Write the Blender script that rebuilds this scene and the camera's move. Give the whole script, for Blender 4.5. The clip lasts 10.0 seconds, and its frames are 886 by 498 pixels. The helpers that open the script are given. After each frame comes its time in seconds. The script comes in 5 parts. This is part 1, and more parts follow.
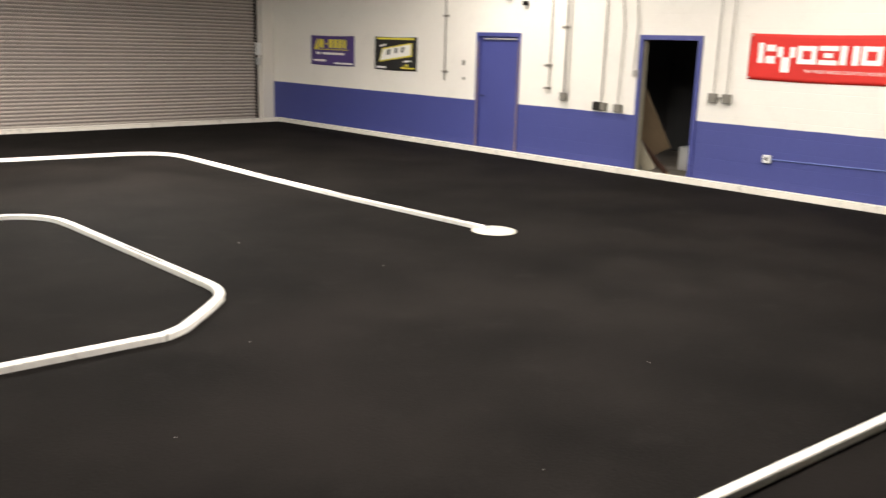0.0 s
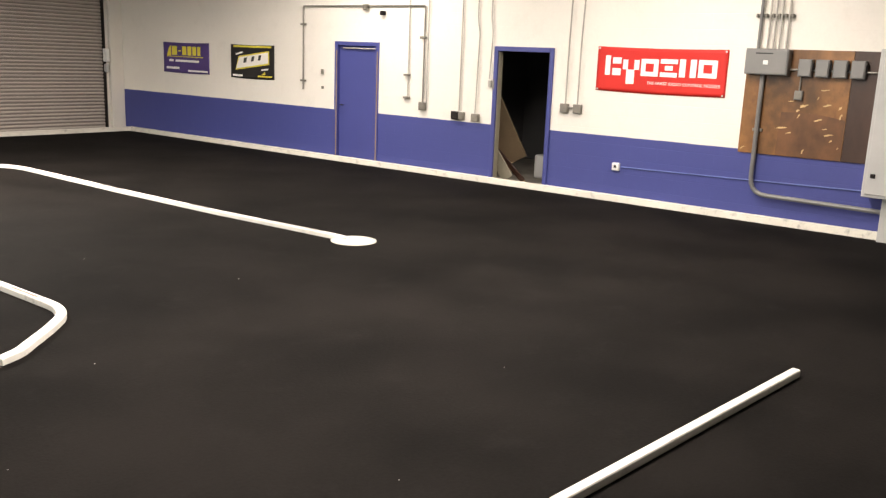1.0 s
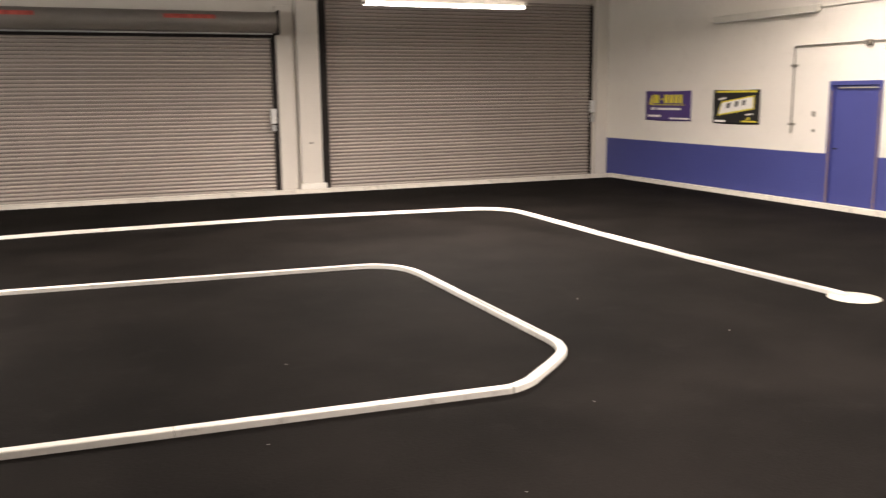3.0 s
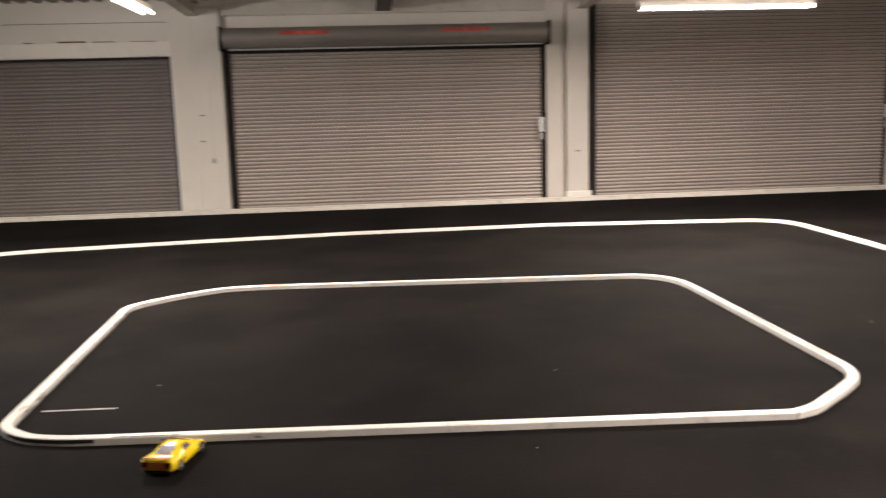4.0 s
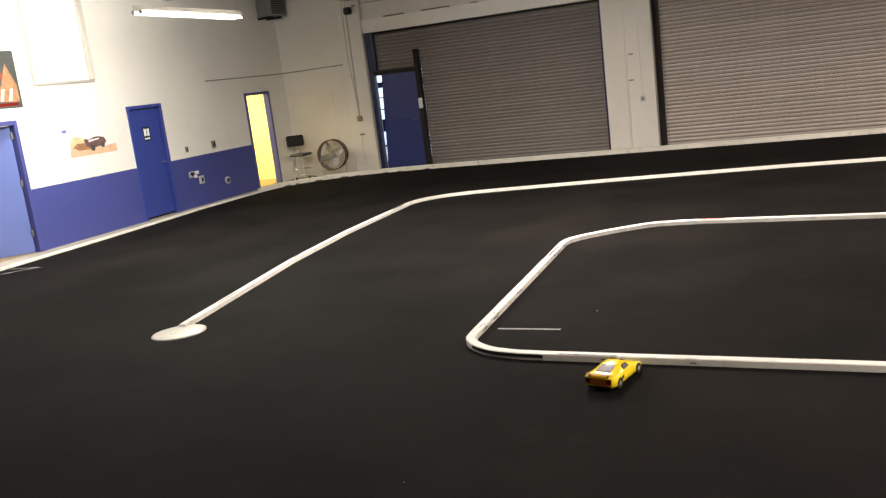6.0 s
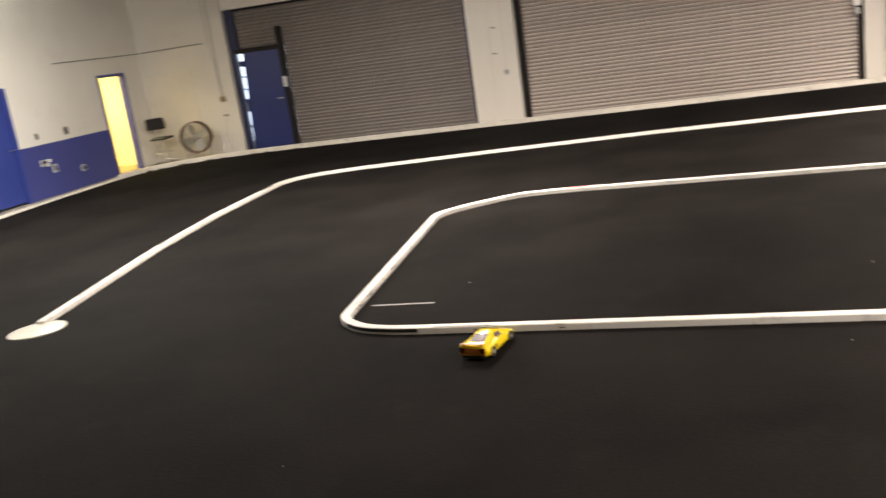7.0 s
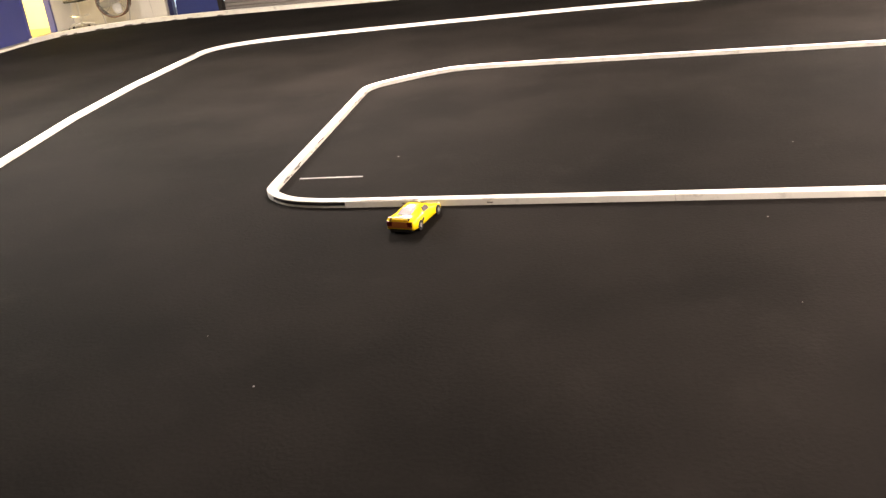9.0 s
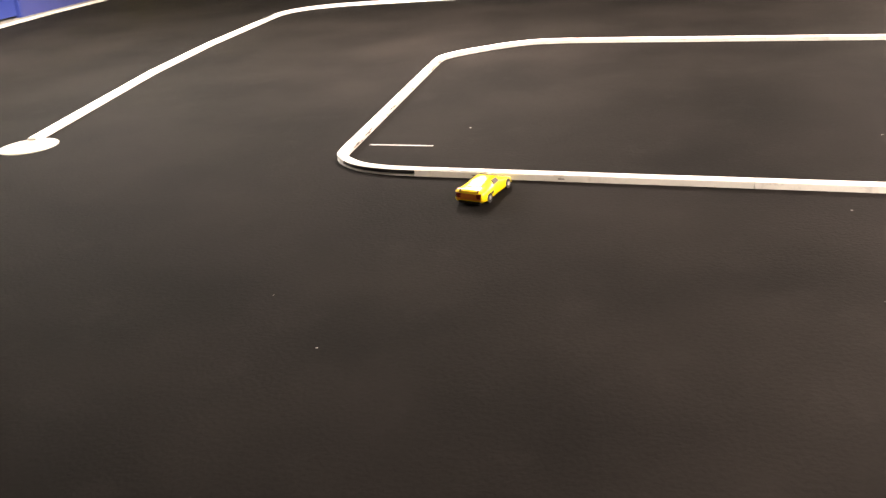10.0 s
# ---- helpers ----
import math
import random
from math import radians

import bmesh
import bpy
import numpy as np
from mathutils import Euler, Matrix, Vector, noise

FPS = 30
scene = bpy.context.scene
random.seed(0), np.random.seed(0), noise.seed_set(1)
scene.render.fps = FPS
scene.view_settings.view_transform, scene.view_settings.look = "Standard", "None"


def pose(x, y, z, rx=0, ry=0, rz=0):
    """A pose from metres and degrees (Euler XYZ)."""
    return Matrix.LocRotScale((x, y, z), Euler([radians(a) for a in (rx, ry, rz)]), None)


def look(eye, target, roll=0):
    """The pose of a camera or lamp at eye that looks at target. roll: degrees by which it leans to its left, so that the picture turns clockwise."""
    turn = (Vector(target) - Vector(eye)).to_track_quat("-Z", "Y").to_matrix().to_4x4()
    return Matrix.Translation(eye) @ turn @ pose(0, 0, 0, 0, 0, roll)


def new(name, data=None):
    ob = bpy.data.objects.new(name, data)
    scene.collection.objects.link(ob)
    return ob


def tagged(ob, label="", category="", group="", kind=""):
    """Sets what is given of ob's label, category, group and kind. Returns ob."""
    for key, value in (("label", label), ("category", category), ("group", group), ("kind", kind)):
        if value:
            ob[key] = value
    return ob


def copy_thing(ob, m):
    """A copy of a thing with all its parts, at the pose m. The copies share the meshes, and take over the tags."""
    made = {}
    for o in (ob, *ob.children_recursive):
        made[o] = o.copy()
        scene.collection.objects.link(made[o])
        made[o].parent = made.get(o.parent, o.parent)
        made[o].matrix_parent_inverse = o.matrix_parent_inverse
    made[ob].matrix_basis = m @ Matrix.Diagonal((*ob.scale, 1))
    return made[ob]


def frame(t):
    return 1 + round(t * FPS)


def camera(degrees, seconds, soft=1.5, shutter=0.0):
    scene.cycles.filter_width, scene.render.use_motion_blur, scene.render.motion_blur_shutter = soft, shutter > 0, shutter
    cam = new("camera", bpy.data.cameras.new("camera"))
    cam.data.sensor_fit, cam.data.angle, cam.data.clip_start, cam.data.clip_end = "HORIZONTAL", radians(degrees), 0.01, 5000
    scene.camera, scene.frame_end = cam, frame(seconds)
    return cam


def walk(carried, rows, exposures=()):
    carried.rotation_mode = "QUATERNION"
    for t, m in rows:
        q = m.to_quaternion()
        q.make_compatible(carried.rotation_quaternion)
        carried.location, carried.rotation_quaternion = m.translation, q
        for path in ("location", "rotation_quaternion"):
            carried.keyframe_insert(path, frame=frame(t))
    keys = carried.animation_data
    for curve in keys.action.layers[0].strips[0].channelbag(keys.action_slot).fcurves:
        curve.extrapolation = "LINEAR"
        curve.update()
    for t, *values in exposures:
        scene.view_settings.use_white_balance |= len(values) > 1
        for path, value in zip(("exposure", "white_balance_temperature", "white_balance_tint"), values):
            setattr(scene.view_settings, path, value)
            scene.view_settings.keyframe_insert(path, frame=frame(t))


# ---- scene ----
cam = camera(54.0, 10.0, soft=1.3, shutter=0.4)
PATH = [
    (0, (1.597, 1.809, 1.928), (2.932, 3.224, 1.463), 1.6),
    (0.5, (1.647, 1.771, 1.936), (3.148, 3.006, 1.465), 3.0),
    (1, (1.658, 1.757, 1.942), (3.201, 2.952, 1.506), 2.3),
    (1.5, (1.63, 1.773, 1.954), (3.168, 2.984, 1.543), 1.9),
    (2, (1.542, 1.811, 1.959), (2.868, 3.258, 1.577), -0.0),
    (2.5, (1.507, 1.889, 1.96), (2.518, 3.576, 1.595), -0.6),
    (2.7, (1.49, 1.91, 1.961), (2.386, 3.662, 1.602), -0.7),
    (4, (1.354, 1.942, 1.965), (1.524, 3.909, 1.644), -1.6),
    (4.5, (1.312, 1.906, 1.958), (1.086, 3.872, 1.67), -3.4),
    (5, (1.289, 1.834, 1.951), (0.731, 3.729, 1.639), -4.4),
    (5.2, (1.289, 1.812, 1.95), (0.639, 3.675, 1.618), -4.9),
    (6.3, (1.341, 1.75, 1.941), (0.563, 3.547, 1.533), -7.2),
    (6.5, (1.349, 1.748, 1.939), (0.613, 3.558, 1.515), -7.8),
    (7, (1.356, 1.771, 1.935), (0.848, 3.647, 1.462), -8.1),
    (7.5, (1.366, 1.801, 1.928), (1.098, 3.683, 1.307), -9.4),
    (8, (1.374, 1.801, 1.912), (1.118, 3.663, 1.226), -7.9),
    (8.5, (1.375, 1.794, 1.908), (1.064, 3.632, 1.183), -7.1),
    (9, (1.375, 1.794, 1.899), (1.004, 3.608, 1.143), -6.3),
    (9.5, (1.344, 1.8, 1.888), (0.917, 3.59, 1.104), -5.4),
    (10, (1.319, 1.823, 1.876), (0.816, 3.586, 1.077), -4.4),
]
EXPOSURES = [
    (0.0, -0.06, 6050, 9), (0.5, 0.05, 6200, 10), (1.0, 0.08, 6250, 11), (1.5, 0.1, 6500, 13), (2.0, 0.18, 6750, 15), (2.5, 0.05, 6480, 15), (4.0, -0.06, 6400, 17), (4.5, -0.1, 6400, 16), (5.0, -0.12, 6200, 13), (6.5, -0.05, 6420, 13),
    (7.5, 0.42, 6500, 17), (8.0, 0.63, 6600, 19), (8.5, 0.8, 6700, 18), (9.2, 1.02, 6800, 18), (10.0, 1.32, 6800, 18),
]
walk(cam, [(t, look(eye, target, roll)) for t, eye, target, roll in PATH], EXPOSURES)

# ---- world and light ----
world = bpy.data.worlds.new("world")
scene.world = world
world.use_nodes = True
world.node_tree.nodes["Background"].inputs[0].default_value = (0.35, 0.45, 0.7, 1)
world.node_tree.nodes["Background"].inputs[1].default_value = 0.04

WARM, COOL = (1.0, 0.885, 0.76), (0.98, 0.95, 0.84)
# centre x, centre y, height, turn in degrees (0: along y), watts, colour; shares of the light that go down, up and to each side
DOWN, BARE = (0.97, 0.8, 0.0), (0.42, 0.6, 0.62)
FIXTURES = [
    (-1.12, 11.65, 3.16, 1, 380, WARM, DOWN), (-6.3, 11.9, 3.16, 4, 390, COOL, BARE), (6.2, 13.4, 3.16, 91, 700, WARM, DOWN),
    # out of view: five lights added, placed by how walls and floor are lit
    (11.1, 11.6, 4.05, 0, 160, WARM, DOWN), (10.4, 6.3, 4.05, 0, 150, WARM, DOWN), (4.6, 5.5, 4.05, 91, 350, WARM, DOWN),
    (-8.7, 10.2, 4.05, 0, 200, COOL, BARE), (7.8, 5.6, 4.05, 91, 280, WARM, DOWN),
]
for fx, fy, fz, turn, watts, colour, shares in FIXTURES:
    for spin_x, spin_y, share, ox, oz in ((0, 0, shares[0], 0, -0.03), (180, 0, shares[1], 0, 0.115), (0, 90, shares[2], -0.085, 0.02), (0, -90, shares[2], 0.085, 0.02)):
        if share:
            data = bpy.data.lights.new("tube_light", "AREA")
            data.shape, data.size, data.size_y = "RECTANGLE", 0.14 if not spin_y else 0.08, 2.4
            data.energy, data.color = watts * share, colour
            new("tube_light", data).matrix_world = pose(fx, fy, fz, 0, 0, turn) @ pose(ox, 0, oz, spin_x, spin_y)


def room_lamp(x, y, z, watts, colour, size):
    data = bpy.data.lights.new("room_light", "AREA")
    data.size, data.energy, data.color = size, watts, colour
    new("room_light", data).matrix_world = pose(x, y, z)


room_lamp(-11.6, 18.2, 2.6, 210, (1.0, 0.86, 0.44), 1.2)
room_lamp(-11.7, 11.2, 2.6, 160, (1.0, 0.93, 0.75), 0.8)


# ---- materials ----
def surface(name, base, rough=0.6, metal=0.0, vary=0.15, scale=1.5, grain=40.0, bump=0.1, specular=0.4, stretch=(1, 1, 1), spread=0.3, dirt=None, dirt_amount=0.5, island=0.0):
    """A procedural surface: base colour with stains at one scale, grain at another, and fine relief."""
    m = bpy.data.materials.new(name)
    m.use_nodes = True
    nt = m.node_tree
    n, l = nt.nodes, nt.links
    p = n["Principled BSDF"]
    p.inputs["Roughness"].default_value, p.inputs["Metallic"].default_value = rough, metal
    p.inputs["Specular IOR Level"].default_value = specular
    co = n.new("ShaderNodeTexCoord")
    mp = n.new("ShaderNodeMapping")
    mp.inputs["Scale"].default_value = stretch
    l.new(co.outputs["Object"], mp.inputs["Vector"])
    big, fine = n.new("ShaderNodeTexNoise"), n.new("ShaderNodeTexNoise")
    big.inputs["Scale"].default_value, big.inputs["Detail"].default_value = scale, 6
    fine.inputs["Scale"].default_value, fine.inputs["Detail"].default_value = grain, 4
    for tex in (big, fine):
        l.new(mp.outputs[0], tex.inputs["Vector"])
    add = n.new("ShaderNodeMath")
    add.operation = "MULTIPLY_ADD"
    l.new(fine.outputs["Fac"], add.inputs[0])
    add.inputs[1].default_value = 0.4
    l.new(big.outputs["Fac"], add.inputs[2])
    ramp = n.new("ShaderNodeMapRange")
    ramp.inputs["From Min"].default_value, ramp.inputs["From Max"].default_value = 0.7 - spread, 0.7 + spread
    ramp.inputs["To Min"].default_value, ramp.inputs["To Max"].default_value = 1 - vary, 1 + vary
    l.new(add.outputs[0], ramp.inputs["Value"])
    last = ramp.outputs[0]
    if island:
        info = n.new("ShaderNodeObjectInfo")
        r = n.new("ShaderNodeMapRange")
        r.inputs["To Min"].default_value, r.inputs["To Max"].default_value = 1 - island, 1 + island
        l.new(info.outputs["Random"], r.inputs["Value"])
        mul = n.new("ShaderNodeMath")
        mul.operation = "MULTIPLY"
        l.new(last, mul.inputs[0]), l.new(r.outputs[0], mul.inputs[1])
        last = mul.outputs[0]
        shift = n.new("ShaderNodeMath")
        shift.operation = "MULTIPLY"
        shift.inputs[1].default_value = 60.0
        l.new(info.outputs["Random"], shift.inputs[0]), l.new(shift.outputs[0], mp.inputs["Location"])
    mix = n.new("ShaderNodeVectorMath")
    mix.operation = "SCALE"
    mix.inputs[0].default_value = base
    l.new(last, mix.inputs["Scale"])
    colour = mix.outputs[0]
    if dirt:
        d = n.new("ShaderNodeTexNoise")
        d.inputs["Scale"].default_value, d.inputs["Detail"].default_value, d.inputs["Roughness"].default_value = scale * 3.1, 8, 0.7
        l.new(mp.outputs[0], d.inputs["Vector"])
        r = n.new("ShaderNodeMapRange")
        r.inputs["From Min"].default_value, r.inputs["From Max"].default_value = 0.55, 0.75
        r.inputs["To Max"].default_value = dirt_amount
        l.new(d.outputs["Fac"], r.inputs["Value"])
        mx = n.new("ShaderNodeMix")
        mx.data_type = "RGBA"
        l.new(r.outputs[0], mx.inputs["Factor"]), l.new(colour, mx.inputs["A"])
        mx.inputs["B"].default_value = (*dirt, 1)
        colour = mx.outputs["Result"]
    l.new(colour, p.inputs["Base Color"])
    if bump:
        b = n.new("ShaderNodeBump")
        b.inputs["Strength"].default_value, b.inputs["Distance"].default_value = bump, 0.01
        l.new(fine.outputs["Fac"], b.inputs["Height"])
        l.new(b.outputs[0], p.inputs["Normal"])
    return m


def block_wall(name, axis, band_top, white, blue, band_end=99.0):
    """Painted concrete block: white above, a painted band below, courses 0.2 m high showing as shallow joints."""
    m = surface(name, white, 0.55, vary=0.05, scale=0.6, grain=30, bump=0.12, dirt=(0.42, 0.38, 0.32), dirt_amount=0.16)
    nt = m.node_tree
    n, l = nt.nodes, nt.links
    p = n["Principled BSDF"]
    sep = n.new("ShaderNodeSeparateXYZ")
    co = [x for x in n if x.type == "TEX_COORD"][0]
    l.new(co.outputs["Object"], sep.inputs[0])
    comb = n.new("ShaderNodeCombineXYZ")
    l.new(sep.outputs[axis], comb.inputs[0]), l.new(sep.outputs[2], comb.inputs[1])
    brick = n.new("ShaderNodeTexBrick")
    brick.inputs["Scale"].default_value = 1.0
    brick.inputs["Brick Width"].default_value, brick.inputs["Row Height"].default_value = 0.4, 0.2
    brick.inputs["Mortar Size"].default_value, brick.inputs["Mortar Smooth"].default_value = 0.006, 0.6
    l.new(comb.outputs[0], brick.inputs["Vector"])
    old = p.inputs["Normal"].links[0].from_node
    b = n.new("ShaderNodeBump")
    b.invert = True
    b.inputs["Strength"].default_value, b.inputs["Distance"].default_value = 0.35, 0.004
    l.new(brick.outputs["Fac"], b.inputs["Height"]), l.new(old.outputs[0], b.inputs["Normal"])
    l.new(b.outputs[0], p.inputs["Normal"])
    if blue:
        wob = n.new("ShaderNodeTexNoise")
        wob.inputs["Scale"].default_value = 6.0
        l.new(co.outputs["Object"], wob.inputs["Vector"])
        off = n.new("ShaderNodeMath")
        off.operation = "MULTIPLY_ADD"
        l.new(wob.outputs["Fac"], off.inputs[0])
        off.inputs[1].default_value = 0.012
        l.new(sep.outputs[2], off.inputs[2])
        below = n.new("ShaderNodeMath")
        below.operation = "LESS_THAN"
        below.inputs[1].default_value = band_top + 0.006
        l.new(off.outputs[0], below.inputs[0])
        short = n.new("ShaderNodeMath")
        short.operation = "LESS_THAN"
        short.inputs[1].default_value = band_end
        l.new(sep.outputs[axis], short.inputs[0])
        both = n.new("ShaderNodeMath")
        both.operation = "MULTIPLY"
        l.new(below.outputs[0], both.inputs[0]), l.new(short.outputs[0], both.inputs[1])
        below = both
        mx = n.new("ShaderNodeMix")
        mx.data_type = "RGBA"
        src = p.inputs["Base Color"].links[0].from_socket
        tone = n.new("ShaderNodeVectorMath")
        tone.operation = "SCALE"
        tone.inputs[0].default_value = blue
        rng = [x for x in n if x.type == "MAP_RANGE"][0]
        l.new(rng.outputs[0], tone.inputs["Scale"])
        l.new(below.outputs[0], mx.inputs["Factor"]), l.new(src, mx.inputs["A"]), l.new(tone.outputs[0], mx.inputs["B"])
        l.new(mx.outputs["Result"], p.inputs["Base Color"])
    return m


def glow(name, colour, strength):
    m = bpy.data.materials.new(name)
    m.use_nodes = True
    p = m.node_tree.nodes["Principled BSDF"]
    p.inputs["Base Color"].default_value = (*colour, 1)
    p.inputs["Emission Color"].default_value, p.inputs["Emission Strength"].default_value = (*colour, 1), strength
    return m


WHITE_WALL = (0.76, 0.73, 0.67)
BLUE = (0.05, 0.06, 0.23)
M_EAST = block_wall("painted_block_east", 1, 0.91, WHITE_WALL, BLUE)
M_WEST = block_wall("painted_block_west", 1, 0.985, WHITE_WALL, BLUE, 18.5)
M_NORTH = block_wall("painted_block_north", 0, 0, (0.67, 0.635, 0.575), None)
M_PANEL_PAINT = surface("cream_paint", (0.70, 0.655, 0.56), 0.6, vary=0.06, scale=2, bump=0.05, dirt=(0.5, 0.42, 0.3), dirt_amount=0.2)
M_LINTEL = surface("white_lintel_paint", (0.80, 0.76, 0.70), 0.55, vary=0.05, scale=1.2, grain=30, bump=0.1, dirt=(0.5, 0.44, 0.36), dirt_amount=0.3)
M_CARPET = surface("black_carpet", (0.0066, 0.0055, 0.0049), 0.9, vary=0.42, spread=0.16, scale=0.85, grain=45, bump=0.25, specular=0.06, dirt=(0.0125, 0.0107, 0.0097), dirt_amount=0.8)
M_CONCRETE = surface("bare_concrete", (0.34, 0.31, 0.26), 0.8, vary=0.25, scale=2, grain=60, bump=0.2, dirt=(0.2, 0.17, 0.13))
M_BOARD = surface("white_painted_board", (0.76, 0.74, 0.685), 0.5, vary=0.08, scale=2.5, grain=50, bump=0.15, dirt=(0.3, 0.275, 0.24), dirt_amount=0.75, island=0.04)
M_BORDER = surface("scuffed_white_board", (0.74, 0.70, 0.62), 0.55, vary=0.10, scale=2.5, grain=50, bump=0.2, dirt=(0.2, 0.175, 0.15), dirt_amount=0.75, island=0.08)
M_DISC = surface("ivory_plastic", (0.62, 0.60, 0.51), 0.35, vary=0.14, scale=4, bump=0.03, dirt=(0.3, 0.28, 0.25), dirt_amount=0.6)
M_TAPE_BLACK = surface("black_tape", (0.025, 0.024, 0.024), 0.4, vary=0.3, scale=8, bump=0.05, dirt=(0.4, 0.38, 0.36), dirt_amount=0.35)
M_SCUFF = surface("tyre_scuff", (0.13, 0.12, 0.115), 0.7, vary=0.4, scale=14, bump=0.05, dirt=(0.7, 0.68, 0.64), dirt_amount=0.8)
M_RED_MARK = surface("red_scuff", (0.55, 0.16, 0.12), 0.6, vary=0.3, scale=14, bump=0.05, dirt=(0.75, 0.7, 0.66), dirt_amount=0.7)
M_TORN = surface("torn_board_core", (0.10, 0.075, 0.06), 0.8, vary=0.4, scale=12, bump=0.1, dirt=(0.5, 0.42, 0.36), dirt_amount=0.5)
M_CHALK = surface("grey_floor_tape", (0.34, 0.33, 0.33), 0.6, vary=0.25, scale=12, bump=0.05)
M_SHUTTER = surface("galvanised_slat", (0.47, 0.42, 0.378), 0.42, metal=0.25, vary=0.05, scale=0.5, grain=25, bump=0.03, specular=0.25, dirt=(0.36, 0.31, 0.27), dirt_amount=0.12, stretch=(0.5, 1, 3), island=0.06)
# darker copy of galvanised_slat: dimmer light on one shutter put into the colour
M_SHUTTER_DIM = surface("dimmed_slat", (0.205, 0.183, 0.172), 0.45, metal=0.25, vary=0.06, scale=0.5, grain=25, bump=0.03, specular=0.25, dirt=(0.17, 0.14, 0.12), dirt_amount=0.14, stretch=(0.5, 1, 3), island=0.07)
# joint faces darkened: the shade in the grooves is put into this colour
M_HINGE = surface("shaded_slat_joint", (0.24, 0.21, 0.19), 0.6, vary=0.25, scale=2, bump=0.05)
M_DRUM = surface("grey_steel_drum", (0.27, 0.245, 0.225), 0.38, metal=0.3, vary=0.15, scale=2, bump=0.04, stretch=(0.4, 1, 1))
M_GUIDE = surface("dark_steel_rail", (0.014, 0.011, 0.010), 0.65, specular=0.2, vary=0.25, scale=4, bump=0.06)
M_STEEL = surface("grey_painted_steel", (0.55, 0.52, 0.46), 0.55, vary=0.15, scale=1.5, bump=0.06, dirt=(0.25, 0.2, 0.16), dirt_amount=0.35)
M_DARK_STEEL = surface("dark_girder", (0.10, 0.095, 0.09), 0.6, vary=0.2, scale=2, bump=0.05)
M_DECK = surface("ceiling_deck", (0.32, 0.30, 0.27), 0.6, vary=0.15, scale=1, bump=0.05, dirt=(0.22, 0.19, 0.16), dirt_amount=0.3)
M_BLUE = surface("blue_door_paint", (0.055, 0.064, 0.235), 0.42, vary=0.07, scale=1.5, bump=0.04)
M_BLUE_DEEP = surface("deep_blue_door_paint", (0.032, 0.05, 0.24), 0.4, vary=0.08, scale=1.5, bump=0.04)
M_BLUE_DARK = surface("dark_blue_door_paint", (0.014, 0.024, 0.13), 0.45, vary=0.1, scale=1.5, bump=0.04)
M_NAVY = surface("navy_post_paint", (0.012, 0.015, 0.06), 0.45, vary=0.12, scale=2, bump=0.04)
# on the open door's leaf this paler blue stands for light falling on it
M_BLUE_PALE = surface("pale_blue_paint", (0.12, 0.16, 0.40), 0.45, vary=0.08, scale=1.5, bump=0.04)
M_BEIGE = surface("beige_jamb", (0.30, 0.27, 0.20), 0.6, vary=0.15, scale=4, bump=0.05)
M_WOOD_JAMB = surface("worn_wood_edge", (0.25, 0.17, 0.11), 0.6, vary=0.3, scale=5, bump=0.08, stretch=(1, 1, 0.2))
M_PLY = surface("orange_brown_plywood", (0.165, 0.076, 0.023), 0.4, vary=0.5, spread=0.16, scale=1.6, grain=9, bump=0.06, stretch=(1, 1, 0.8), dirt=(0.09, 0.037, 0.014), dirt_amount=0.8)
M_PLY_MID = surface("reddish_brown_plywood", (0.105, 0.046, 0.017), 0.4, vary=0.45, spread=0.16, scale=2.4, grain=9, bump=0.06, stretch=(1, 1, 0.8))
M_PLY_DARK = surface("dark_brown_plywood", (0.045, 0.022, 0.014), 0.4, vary=0.35, scale=2.2, grain=14, bump=0.06, stretch=(1, 1, 0.35))
# bare wood; on the plywood panel it also paints gloss reflections
M_PEEL_GLOSS = surface("bare_wood_and_gloss", (0.55, 0.38, 0.18), 0.7, vary=0.25, scale=12, bump=0.1)
M_BOX = surface("grey_enclosure", (0.19, 0.187, 0.18), 0.45, metal=0.2, vary=0.08, scale=3, bump=0.03)
M_CABINET = surface("pale_grey_cabinet", (0.45, 0.45, 0.44), 0.5, vary=0.06, scale=3, bump=0.03)
M_CONDUIT = surface("galvanised_conduit", (0.24, 0.225, 0.20), 0.4, metal=0.4, vary=0.15, scale=5, bump=0.03)
M_CONDUIT_PALE = surface("painted_conduit", (0.40, 0.38, 0.34), 0.5, vary=0.1, scale=5, bump=0.03)
M_OUTLET = surface("dull_metal_plate", (0.21, 0.195, 0.165), 0.45, metal=0.3, vary=0.2, scale=12, bump=0.03)
M_BLACK = surface("black_plastic", (0.010, 0.010, 0.010), 0.5, vary=0.2, scale=10, bump=0.05)
M_CHROME = surface("chrome", (0.6, 0.58, 0.55), 0.38, metal=1.0, vary=0.05, scale=6, bump=0.0)
M_FAN = surface("grey_fan_metal", (0.38, 0.37, 0.355), 0.35, metal=0.5, vary=0.1, scale=6, bump=0.02)
M_FAN_RIM = surface("rusty_fan_rim", (0.15, 0.075, 0.05), 0.5, metal=0.2, vary=0.3, scale=9, bump=0.05)
M_RED = surface("red_banner_cloth", (0.56, 0.02, 0.013), 0.6, vary=0.08, scale=2, grain=200, bump=0.06)
M_PAPER_WALL = surface("off_white_paper", (0.75, 0.72, 0.66), 0.6, vary=0.04, scale=4, bump=0.0)
M_PRINT_WHITE = surface("white_print", (0.85, 0.83, 0.80), 0.6, vary=0.04, scale=4, bump=0.0)
M_PURPLE = surface("purple_banner_cloth", (0.075, 0.045, 0.19), 0.5, vary=0.15, scale=3, bump=0.05)
M_BANNER_BLACK = surface("black_banner_cloth", (0.018, 0.018, 0.018), 0.5, vary=0.2, scale=3, bump=0.05)
